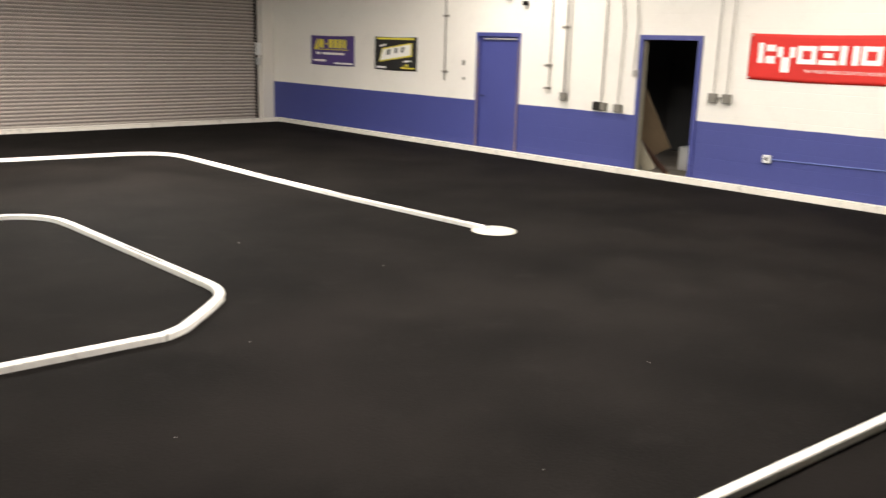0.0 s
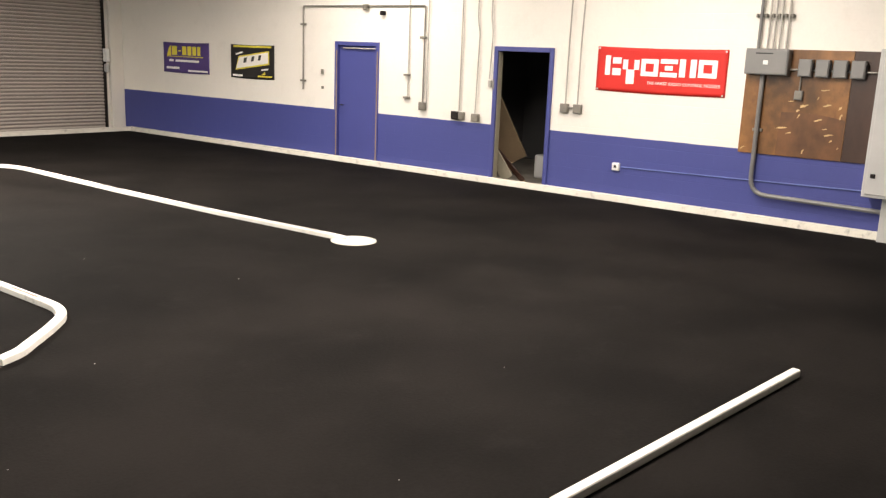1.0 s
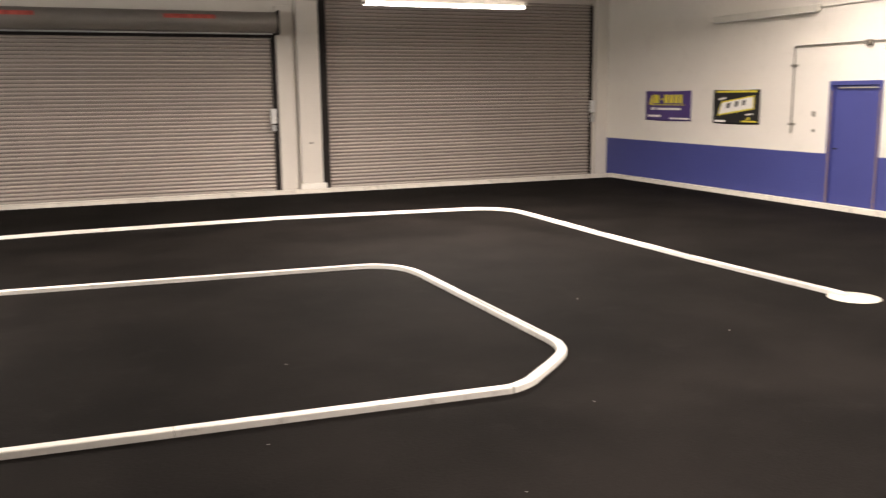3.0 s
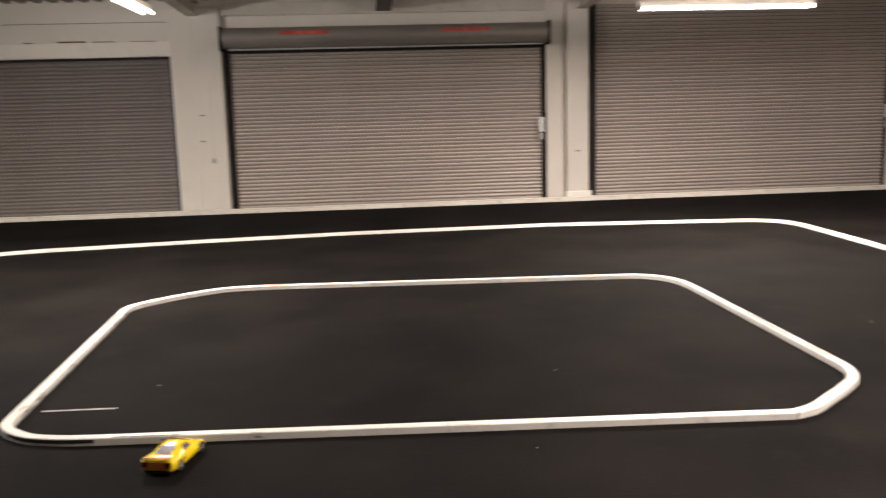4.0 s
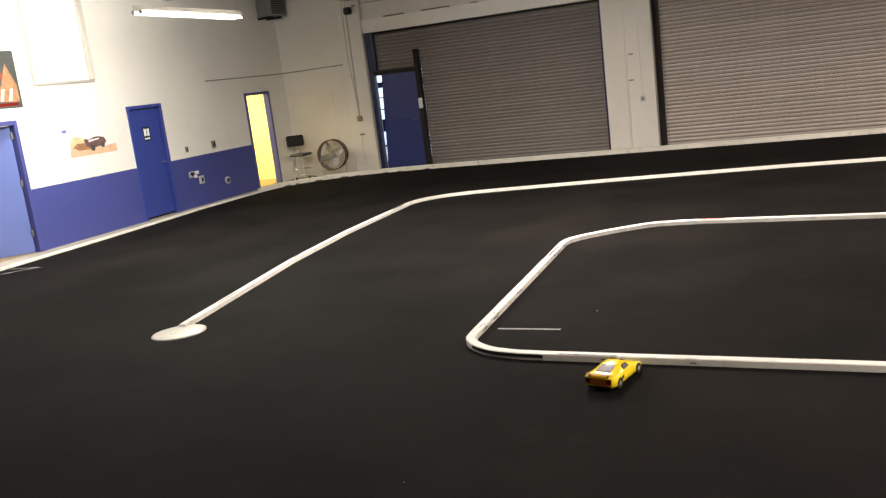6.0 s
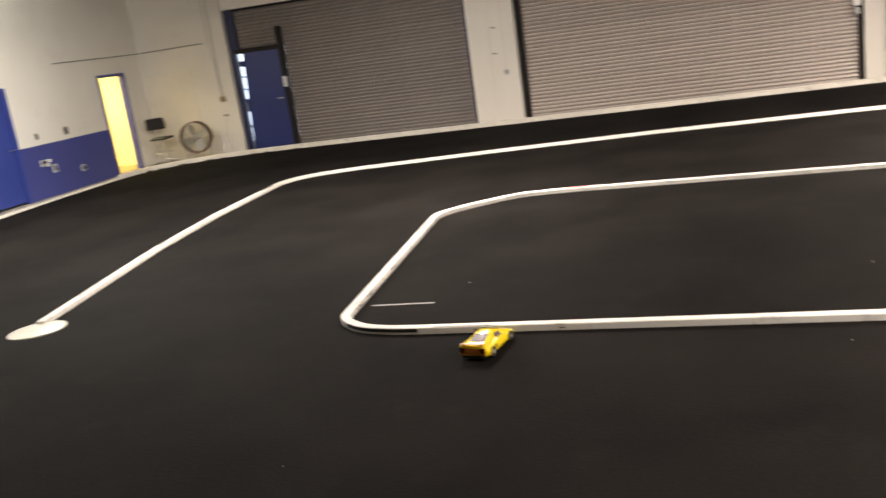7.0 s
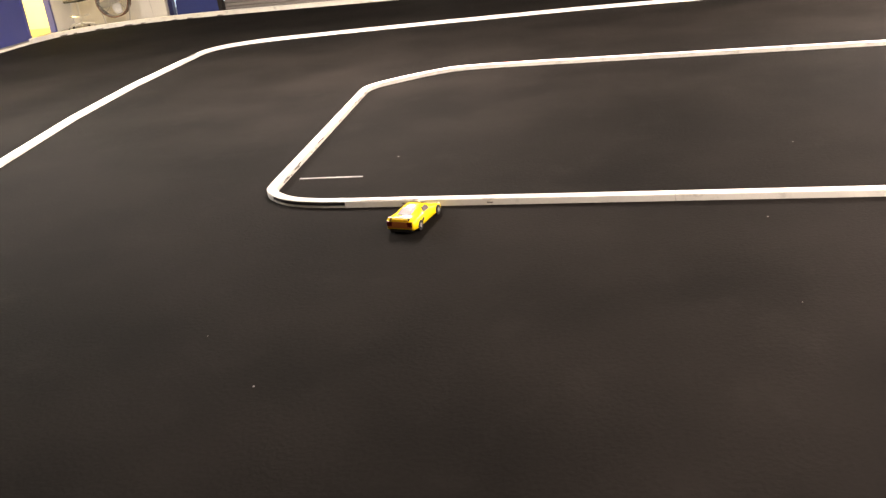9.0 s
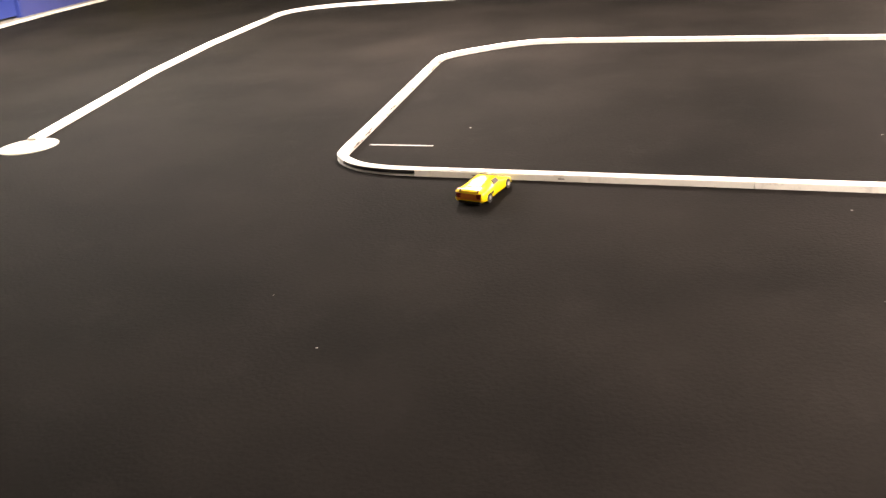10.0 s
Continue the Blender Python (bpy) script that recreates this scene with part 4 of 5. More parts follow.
        panel("air_vent", vent if s < 0 else vent[::-1], M_BLACK, "black side vent", 0.002)
        panel("headlight", [(0.17, s * 0.085, 0.0665), (0.198, s * 0.08, 0.0545), (0.196, s * 0.055, 0.0575), (0.17, s * 0.06, 0.0695)][:: -s], M_PAPER, "pale headlight", 0.003)
    panel("tail_panel", [(-0.2262, -0.056, 0.079), (-0.2262, 0.056, 0.079), (-0.2262, 0.082, 0.04), (-0.2262, -0.082, 0.04)][::-1], M_CAR_ORANGE, "orange tail panel", 0.002)
    part("rear_bumper", box(-0.226, -0.075, 0.014, -0.2, 0.075, 0.03, 0.004, turn), M_BLACK, ob, "black rear diffuser")
    part("chassis", box(-0.2, -0.07, 0.007, 0.2, 0.07, 0.0155, 0.002, turn), M_BLACK, ob)
    spoiler = part("spoiler", box(-0.23, -0.075, 0.103, -0.212, 0.075, 0.106, 0.001, turn), M_CAR_ORANGE, ob, "orange-tinted rear wing")
    for s in (-1, 1):
        part("strut", box(-0.222, s * 0.06 - 0.002, 0.083, -0.205, s * 0.06 + 0.002, 0.105, 0, turn), M_BLACK, spoiler)
    for s in (-1, 1):
        for ax in (-0.135, 0.135):
            c = [turn @ Vector((ax, s * w, 0.0325)) for w in (0.074, 0.099)]
            wheel = part("wheel", tube(c, 0.032, 20), M_TYRE, ob, "black rubber tyre")
            c = [turn @ Vector((ax, s * w, 0.0325)) for w in (0.095, 0.1005)]
            part("rim", tube(c, 0.014, 14), M_RIM, wheel, "silver wheel rim")
    return ob


car(0.195, 6.825, 76)


# ---- hanging light fixtures ----
def fixture(x, y, z, turn, lit=True, label="lit twin-tube fluorescent light hanging below the roof", drop=True):
    ob = thing("fluorescent_light", (x, y, z), label, "ceiling light", "fluorescent lights" if lit else "")
    m = pose(x, y, z, 0, 0, turn)
    bm = box(-0.05, -1.22, 0.03, 0.05, 1.22, 0.10, 0.006, m)
    part("channel", bm, M_FIXTURE, ob)
    for s in (-1, 1):
        part("tube", tube([m @ Vector((s * 0.055, e, 0.006)) for e in (-1.18, 1.18)], 0.019, 10), M_TUBE if lit else M_TUBE_OFF, ob, "glowing tube" if lit else "")
        for e in (-1.2, 1.2):
            part("socket", box(s * 0.055 - 0.015, e - 0.018, -0.012, s * 0.055 + 0.015, e + 0.018, 0.035, 0.003, m), M_OUTLET, ob)
    if drop:
        for e in (-1.215, 1.215):
            part("hanger", tube([m @ Vector((0, e, 0.09)), m @ Vector((0, e, deck_z(y) - 0.02 - z))], 0.0007, 6), M_GUIDE, ob)
    return ob


# the three lights in view and the five added unseen ones are built alike
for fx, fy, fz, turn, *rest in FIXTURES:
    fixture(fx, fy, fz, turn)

wl = thing("wall_light", (XE - 0.08, 14.62, 3.25), "unlit white strip light fixed high on the wall", "wall light")
part("channel", box(XE - 0.11, 13.32, 3.25, XE - 0.002, 15.92, 3.36, 0.01), M_FIXTURE, wl)
part("diffuser", box(XE - 0.13, 13.37, 3.23, XE - 0.02, 15.87, 3.249, 0.006), M_TUBE_OFF, wl)
wire = thing("conduit", (XE, 12.62, 3.3), "thin painted conduit along the upper wall", "conduit", "wall conduits")
part("pipe", tube(bent([(XE - 0.02, 13.32, 3.31), (XE - 0.02, 12.02, 3.31), (XE - 0.02, 11.9, 4.44)], 0.08), 0.012, 8), M_CONDUIT_PALE, wire)


# ---- conduits and boxes on the east wall ----
def conduit(points, r, label, material=None, clips=(), size=0.08):
    ob = thing("conduit", points[0], label, "conduit", "wall conduits")
    part("pipe", tube(bent(points, size), r, 10), material or M_CONDUIT, ob)
    for y, z in clips:
        part("strap", box(XE - 0.05, y - 0.06, z - 0.018, XE - 0.001, y + 0.06, z + 0.018, 0.004), M_OUTLET, ob)
    return ob


def wall_box(y, z, w, h, deep, label, material=None, name="junction_box"):
    ob = thing(name, (XE - deep, y, z), label, "electrical box", "small boxes on the block wall")
    part("body", box(XE - deep, y - w / 2, z - h / 2, XE - 0.001, y + w / 2, z + h / 2, 0.006), material or M_OUTLET, ob)
    part("cover", box(XE - deep - 0.006, y - w / 2 + 0.01, z - h / 2 + 0.01, XE - deep - 0.0005, y + w / 2 - 0.01, z + h / 2 - 0.01, 0.002), material or M_OUTLET, ob)
    return ob


PX = XE - 0.03
conduit([(PX, 13.83, 1.22), (PX, 13.83, 2.7), (PX, 10.975, 2.7), (PX, 10.975, 1.16)], 0.013, "steel pipe looped above the blue door", clips=((13.83, 2.38), (13.83, 1.38), (11.005, 2.2)), size=0.035)
wall_box(12.279, 2.68, 0.1, 0.09, 0.07, "small round-cornered pipe fitting above the door")
wall_box(11.884, 2.58, 0.07, 0.07, 0.09, "small dark sensor under the pipe", M_GUIDE, "wall_sensor")
conduit([(PX, 10.896, 4.7), (PX, 10.896, 1.14)], 0.009, "thin pale wire down the wall", M_CONDUIT_PALE)
conduit([(PX, 11.301, 4.7), (PX, 11.301, 1.2)], 0.010, "thin pale conduit ending in small clips", M_CONDUIT_PALE, clips=((11.331, 1.59), (11.331, 1.22)))
wall_box(10.975, 1.1, 0.13, 0.13, 0.06, "pale metal socket box below a pipe")
wall_box(13.346, 1.56, 0.05, 0.09, 0.03, "small grey switch plate")
wall_box(13.336, 1.28, 0.04, 0.05, 0.03, "tiny grey wall plate")
conduit([(PX, 10.215, 4.7), (PX, 10.215, 1.08)], 0.012, "pale conduit down to a socket", M_CONDUIT_PALE)
wall_box(10.284, 1.0, 0.15, 0.13, 0.06, "double metal socket on the blue band edge", M_GUIDE)
wall_box(10.165, 1.0, 0.11, 0.12, 0.055, "metal socket cover on the blue band edge")
conduit([(PX, 9.889, 4.7), (PX, 9.918, 2.5), (PX, 9.869, 2.3), (PX, 9.899, 1.05)], 0.010, "pale conduit down to a socket", M_CONDUIT_PALE)
wall_box(9.889, 0.99, 0.14, 0.12, 0.06, "metal socket on the blue band edge")
conduit([(PX, 9.642, 4.7), (PX, 9.661, 2.5), (PX, 9.622, 2.3), (PX, 9.652, 1.6)], 0.010, "pale conduit beside the doorway", M_CONDUIT_PALE)
wall_box(9.642, 1.53, 0.06, 0.1, 0.04, "pale switch beside the doorway", M_CONDUIT_PALE)
conduit([(PX, 8.239, 4.7), (PX, 8.279, 2.2), (PX, 8.279, 1.3)], 0.011, "pale conduit down to a socket", M_CONDUIT_PALE)
conduit([(PX, 8.012, 4.7), (PX, 8.081, 2.2), (PX, 8.081, 1.3)], 0.011, "pale conduit down to a socket", M_CONDUIT_PALE)
wall_box(8.289, 1.25, 0.13, 0.13, 0.06, "pale metal socket box beside the doorway")
wall_box(8.071, 1.25, 0.13, 0.13, 0.06, "pale metal socket box beside the doorway")
conduit([(PX, 8.229, 1.26), (PX, 8.131, 1.26)], 0.014, "short pipe joining two socket boxes")
ob = wall_box(7.39, 0.49, 0.11, 0.11, 0.05, "white socket low on the blue band", M_PAPER)
part("socket_hole", box(XE - 0.059, 7.37, 0.475, XE - 0.0555, 7.41, 0.515, 0.001), M_BLACK, ob)
conduit([(XE - 0.011, 7.331, 0.49), (XE - 0.011, 6.135, 0.51), (XE - 0.011, 4.061, 0.55)], 0.009, "thin blue-painted conduit along the blue band", M_BLUE_PALE)

ply = thing("plywood_panel", (XE - 0.02, 4.95, 0.87), "orange-brown varnished plywood panel with torn patches and painted gloss", "panel")
part("sheet", box(XE - 0.02, 4.437, 0.87, XE - 0.001, 5.691, 2.17, 0.002), M_PLY, ply)
part("dark_sheet", box(XE - 0.02, 3.469, 0.87, XE - 0.001, 4.434, 2.17, 0.002), M_PLY_DARK, ply, "dark brown plywood sheet")
part("lower_veneer", plate(1, XE - 0.0201, [(5.22, 0.875), (4.445, 0.875), (4.445, 1.36), (4.7, 1.4), (4.96, 1.42), (5.2, 1.41)], -0.0004), M_PLY_MID, ply, "darker reddish-brown bare veneer")
rng = random.Random(4)
# pale patches: torn veneer, with gloss highlights put into the same colour
for py, pz, w, h in ((5.197, 1.22, 0.22, 0.05), (5.098, 1.16, 0.10, 0.04), (4.93, 1.5, 0.13, 0.07), (4.674, 1.52, 0.12, 0.05), (4.516, 1.5, 0.07, 0.08), (4.624, 1.17, 0.18, 0.05), (4.575, 1.1, 0.07, 0.05), (4.891, 0.95, 0.03, 0.09), (5.642, 0.93, 0.09, 0.07), (4.782, 1.6, 0.05, 0.06), (5.009, 1.44, 0.07, 0.05), (4.99, 1.37, 0.05, 0.09), (4.72, 1.7, 0.14, 0.03), (4.76, 1.34, 0.12, 0.05), (4.5, 1.4, 0.04, 0.1), (4.66, 1.24, 0.1, 0.03), (5.1, 1.55, 0.1, 0.02), (4.49, 1.02, 0.03, 0.04)):
    pts = []
    for k in range(11):
        a = k * math.tau / 11
        r = rng.uniform(0.25, 1.0)
        pts.append((py + 0.5 * w * r * math.cos(a), pz + 0.36 * h * r * math.sin(a) - 0.2 * h * math.cos(a)))
    part("torn_gloss_patch", plate(1, XE - 0.0206, pts, -0.0012), M_PEEL_GLOSS, ply)

panel_box = thing("distribution_box", (XE - 0.15, 5.405, 1.85), "grey steel electrical trunking box on the plywood", "electrical box")
body = part("body", box(XE - 0.17, 5.148, 1.855, XE - 0.021, 5.671, 2.17, 0.008), M_BOX, panel_box)
part("cover", box(XE - 0.178, 5.163, 1.87, XE - 0.1705, 5.656, 2.155, 0.003), M_BOX, panel_box)
part("label_plate", plate(1, XE - 0.1782, rect(5.385, 1.98, 5.444, 2.03), -0.001), M_PAPER, panel_box, "small white label")
part("title_strip", plate(1, XE - 0.1782, rect(5.335, 2.105, 5.543, 2.12), -0.001), M_BLACK, panel_box, "line of dark unreadable print")
switch = thing("switch_box", (XE - 0.09, 4.96, 1.85), "grey steel disconnect switch box on the plywood", "electrical box", "switch boxes")
part("body", box(XE - 0.11, 4.881, 1.85, XE - 0.021, 5.039, 2.06, 0.006), M_BOX, switch)
part("lid", box(XE - 0.12, 4.891, 1.86, XE - 0.1105, 5.029, 2.05, 0.004), M_BOX, switch)
part("lever", box(XE - 0.09, 4.863, 1.93, XE - 0.06, 4.88, 2.02, 0.003), M_GUIDE, switch)
for k in range(1, 4):
    copy_thing(switch, pose(XE - 0.09, 4.96 - 0.2 * k, 1.85))
conduit([(XE - 0.06, 5.148, 1.93), (XE - 0.06, 3.567, 1.93)], 0.012, "short steel nipples joining the switch boxes")
conduit([(XE - 0.04, 5.009, 1.85), (XE - 0.04, 5.009, 1.68)], 0.01, "short pipe below a switch box")
ob = thing("junction_box", (XE - 0.07, 5.009, 1.62), "small grey socket box on the plywood", "electrical box", "small boxes on the block wall")
part("body", box(XE - 0.07, 4.96, 1.57, XE - 0.021, 5.059, 1.68, 0.005), M_BOX, ob)
part("cover", box(XE - 0.078, 4.97, 1.58, XE - 0.0705, 5.049, 1.67, 0.002), M_OUTLET, ob)
conduit([(XE - 0.07, 5.464, 1.86), (XE - 0.07, 5.464, 0.36), (XE - 0.07, 3.765, 0.33)], 0.029, "thick grey steel conduit bending along the wall", M_BOX, clips=((5.464, 1.17), (4.703, 0.34)), size=0.22)
for k, cy in enumerate((5.563, 5.454, 5.385, 5.316, 5.227)):
    conduit([(XE - 0.06, cy, 2.16), (XE - 0.06, cy, 4.68)], 0.02 if not k else 0.012, "grey conduit rising from the trunking box", M_BOX if not k else M_CONDUIT_PALE)
strut = thing("conduit_strap", (XE - 0.03, 5.405, 2.57), "steel strap rail holding five conduits", "bracket")
part("rail", box(XE - 0.035, 5.167, 2.55, XE - 0.001, 5.642, 2.585, 0.003), M_OUTLET, strut)
for cy in (5.612, 5.503, 5.414, 5.345, 5.266, 5.187):
    part("clamp", box(XE - 0.085, cy - 0.012, 2.545, XE - 0.0355, cy + 0.012, 2.59, 0.003), M_OUTLET, strut)

cab = thing("switch_cabinet", (XE - 0.3, 3.567, 0), "tall pale grey electrical cabinet against the wall", "cabinet")
part("body", box(XE - 0.34, 2.6, 0.52, XE - 0.022, 4.091, 2.2, 0.01), M_CABINET, cab)
part("door", box(XE - 0.355, 2.64, 0.56, XE - 0.341, 4.051, 2.16, 0.004), M_CABINET, cab)
part("base_box", box(XE - 0.2, 2.7, -0.012, XE - 0.022, 3.883, 0.519, 0.008), M_CABINET, cab)
part("catch", box(XE - 0.37, 3.962, 0.75, XE - 0.3555, 4.012, 0.8, 0.003), M_GUIDE, cab)


# ---- banners and posters ----
def cloth(x, y0, y1, z0, z1, wave, material, parent, name="cloth"):
    """A hanging banner with shallow ripples; y0 is its far edge."""
    bm = bmesh.new()
    nu, nv = 36, 12
    grid = [[bm.verts.new((x - wave * (0.5 + 0.5 * math.sin(7 * u / nu + 2.2 * v / nv)) * (0.3 + 0.7 * math.sin(math.pi * u / nu)), y0 + (y1 - y0) * u / nu, z0 + (z1 - z0) * v / nv - 0.012 * math.sin(math.pi * u / nu))) for v in range(nv + 1)] for u in range(nu + 1)]
    for a, b in zip(grid, grid[1:]):
        for k in range(nv):
            bm.faces.new((a[k], b[k], b[k + 1], a[k + 1]))
    ob = part(name, bm, material, parent, smooth=True)
    s = ob.modifiers.new("thickness", "SOLIDIFY")
    s.thickness = 0.003
    return ob


ban = thing("banner", (XE, 6.64, 1.54), "red cloth banner with white printed bars", "banner")
cloth(XE - 0.008, 7.815, 5.94, 1.54, 2.145, 0.006, M_RED, ban)
BX = XE - 0.0195


def on_banner(u0, v0, u1, v1):
    """From fractions across and down the banner to y, z."""
    return rect(7.815 - 1.875 * u0, 2.145 - 0.605 * v1, 7.815 - 1.875 * u1, 2.145 - 0.605 * v0)


def hollow(u0, v0, u1, v1):
    return [(u0, v0, u1, v0 + 0.1), (u0, v1 - 0.1, u1, v1), (u0, v0 + 0.1, u0 + 0.036, v1 - 0.1), (u1 - 0.036, v0 + 0.1, u1, v1 - 0.1)]


for rects in ([(0.07, 0.2, 0.112, 0.64), (0.13, 0.24, 0.2, 0.38), (0.13, 0.48, 0.2, 0.64)], [(0.215, 0.28, 0.255, 0.5), (0.305, 0.28, 0.345, 0.5), (0.245, 0.5, 0.31, 0.82)], hollow(0.36, 0.25, 0.495, 0.63),
              [(0.51, 0.24, 0.64, 0.34), (0.545, 0.385, 0.605, 0.485), (0.51, 0.53, 0.64, 0.63)], [(0.655, 0.23, 0.7, 0.62), (0.735, 0.23, 0.78, 0.62)], hollow(0.795, 0.23, 0.93, 0.61)):
    for r in rects:
        part("white_bar", plate(1, BX, on_banner(*r), -0.002), M_PRINT_WHITE, ban)


def words(text, y, z, size, x, parent, material, name="printed_words"):
    """A printed line on the east wall, reading from +y to -y."""
    cu = bpy.data.curves.new("words", "FONT")
    cu.body, cu.size, cu.extrude = text, size, 0.0008
    tmp = bpy.data.objects.new("words", cu)
    me = bpy.data.meshes.new_from_object(tmp)
    bpy.data.objects.remove(tmp)
    me.transform(Matrix.Translation((x, y, z)) @ Matrix.Rotation(radians(-90), 4, "Z") @ Matrix.Rotation(radians(90), 4, "X"))
    me.materials.append(material)
    return part(name, me, None, parent)


words("THE FINEST RADIO CONTROL MODELS", 7.04, 1.655, 0.058, BX - 0.001, ban, M_PRINT_WHITE)
for gy, gz in ((7.785, 2.12), (5.97, 2.12), (7.785, 1.56), (5.97, 1.56)):
    part("grommet", tube([(XE - 0.02, gy, gz), (XE - 0.0235, gy, gz)], 0.014, 10), M_CHROME, ban)

pos = thing("banner", (XE, 17.36, 1.36), "purple banner with yellow and white printed bars", "banner", "small sponsor banners")
cloth(XE - 0.008, 18.16, 16.61, 1.36, 1.98, 0.004, M_PURPLE, pos)
QX = XE - 0.0165
for u0, z0, u1, z1, m in ((17.86, 1.72, 17.68, 1.9, M_YELLOW_PRINT), (17.63, 1.79, 17.54, 1.82, M_YELLOW_PRINT), (17.5, 1.72, 17.36, 1.9, M_YELLOW_PRINT), (17.32, 1.72, 17.19, 1.9, M_YELLOW_PRINT), (17.15, 1.72, 17.03, 1.9, M_YELLOW_PRINT), (16.99, 1.72, 16.89, 1.9, M_YELLOW_PRINT), (18.03, 1.68, 16.81, 1.695, M_YELLOW_PRINT), (17.96, 1.58, 17.81, 1.63, M_PRINT_WHITE), (17.74, 1.58, 16.94, 1.625, M_PRINT_WHITE), (18.06, 1.43, 17.61, 1.475, M_PRINT_WHITE), (17.31, 1.39, 16.66, 1.425, M_PRINT_WHITE)):
    part("printed_bar", plate(1, QX, rect(u0, z0, u1, z1), -0.0015), m, pos)
part("printed_bar", plate(1, QX, [(18.04, 1.7), (17.89, 1.7), (17.89, 1.92), (17.96, 1.86)], -0.0015), M_YELLOW_PRINT, pos)

pos = thing("banner", (XE, 15.26, 1.345), "black banner with a slanted white plate and yellow edging", "banner", "small sponsor banners")
cloth(XE - 0.008, 15.92, 14.64, 1.345, 1.985, 0.004, M_BANNER_BLACK, pos)
for pts, m in (([(15.83, 1.93), (14.72, 1.93), (14.72, 1.965), (15.83, 1.965)], M_YELLOW_PRINT), ([(15.78, 1.49), (14.78, 1.62), (14.78, 1.88), (15.68, 1.76)], M_YELLOW_PRINT), ([(15.86, 1.37), (15.56, 1.37), (15.56, 1.41), (15.86, 1.41)], M_PRINT_WHITE), ([(15.11, 1.38), (14.7, 1.38), (14.7, 1.41), (15.11, 1.41)], M_YELLOW_PRINT), ([(15.01, 1.5), (14.81, 1.52), (14.81, 1.55), (15.01, 1.53)], M_PRINT_WHITE), ([(15.76, 1.78), (15.56, 1.82), (15.56, 1.85), (15.76, 1.81)], M_PRINT_WHITE), ([(15.01, 1.42), (14.88, 1.43), (14.91, 1.48)], M_YELLOW_PRINT)):
    part("printed_bar", plate(1, QX, pts, -0.0015), m, pos)
for pts, m in (([(15.75, 1.52), (14.81, 1.645), (14.81, 1.85), (15.66, 1.735)], M_PRINT_WHITE),):
    part("white_plate", plate(1, QX - 0.0016, pts, -0.0015), m, pos)
for a, b in ((15.51, 15.42), (15.28, 15.2), (15.08, 15)):
    part("dark_slot", plate(1, QX - 0.0032, [(a + 0.03, 1.6 + (15.76 - a) * 0.13), (b + 0.03, 1.6 + (15.76 - b) * 0.13), (b, 1.7 + (15.76 - b) * 0.13), (a, 1.7 + (15.76 - a) * 0.13)], -0.001), M_GREY_PRINT, pos)

# west wall: a picture, a dark banner, sockets
WX = XW + 0.001
pic = thing("poster", (XW, 13.36, 1.35), "white poster with a brown and tan vehicle picture", "poster")
part("sheet", plate(1, WX, rect(12.72, 1.3, 14.01, 1.9), 0.002), M_PAPER_WALL, pic)
part("tan_shape", plate(1, WX + 0.004, [(12.9, 1.36), (13.98, 1.36), (13.98, 1.5), (13.6, 1.47), (13.2, 1.5), (12.9, 1.46)], 0.0015), M_TAN_PRINT, pic)
part("dust_shape", plate(1, WX + 0.004, [(12.92, 1.462), (13.3, 1.5), (13.42, 1.58), (13.24, 1.66), (13.02, 1.7), (12.93, 1.6)], 0.0012), surface("pale_dust_print", (0.62, 0.46, 0.27), 0.55, vary=0.25, scale=7, bump=0.0), pic)
part("brown_shape", plate(1, WX + 0.0056, [(12.98, 1.52), (13.1, 1.46), (13.4, 1.45), (13.45, 1.53), (13.3, 1.57), (13.08, 1.58)], 0.0015), M_BROWN_PRINT, pic)
part("plum_shape", plate(1, WX + 0.0072, [(13.3, 1.5), (13.42, 1.47), (13.7, 1.5), (13.76, 1.56), (13.7, 1.64), (13.5, 1.66), (13.36, 1.62), (13.26, 1.64), (13.24, 1.61)], 0.0015), M_PLUM_PRINT, pic)
for wy, wz, wr in ((13.42, 1.47, 0.05), (13.66, 1.5, 0.045)):
    part("wheel_shape", plate(1, WX + 0.0088, [(wy + wr * math.cos(k * math.tau / 12), wz + wr * math.sin(k * math.tau / 12)) for k in range(12)], 0.001), M_GREY_PRINT, pic)
part("pale_slot", plate(1, WX + 0.0088, [(13.34, 1.58), (13.58, 1.61), (13.6, 1.63), (13.36, 1.61)], 0.001), M_PRINT_WHITE, pic)
part("blue_mark", plate(1, WX + 0.004, rect(12.8, 1.78, 12.9, 1.83), 0.0012), M_BLUE_PALE, pic)
red = thing("banner", (XW, 11.36, 2.27), "dark grey banner with red and white shapes", "banner")
part("sheet", plate(1, WX, rect(10.46, 2.27, 12.14, 3.14), 0.005), M_GREY_PRINT, red)
part("red_shape", plate(1, WX + 0.005, [(11.26, 2.62), (11.78, 2.66), (11.86, 2.78), (11.76, 2.9), (11.26, 2.95)], 0.0015), M_RED, red)
part("red_band", plate(1, WX + 0.005, rect(10.51, 2.3, 12.06, 2.35), 0.0015), M_TAIL, red)
part("brown_shape", plate(1, WX + 0.005, [(11.5, 2.38), (12.1, 2.36), (12.1, 2.6), (11.95, 2.95), (11.8, 2.6)], 0.0012), M_BROWN_PRINT, red)
for u in (11.56, 11.74, 11.9):
    part("white_shape", plate(1, WX + 0.0066, [(u, 2.38), (u + 0.05, 2.38), (u + 0.11, 2.56), (u + 0.06, 2.56)], 0.001), M_PRINT_WHITE, red)
frame_duct = thing("wall_channel", (XW, 13.06, 2.6), "pale painted conduit frame high on the wall", "conduit")
part("rail", box(XW + 0.001, 12.42, 2.58, XW + 0.04, 13.74, 2.625, 0.005), M_CONDUIT_PALE, frame_duct)
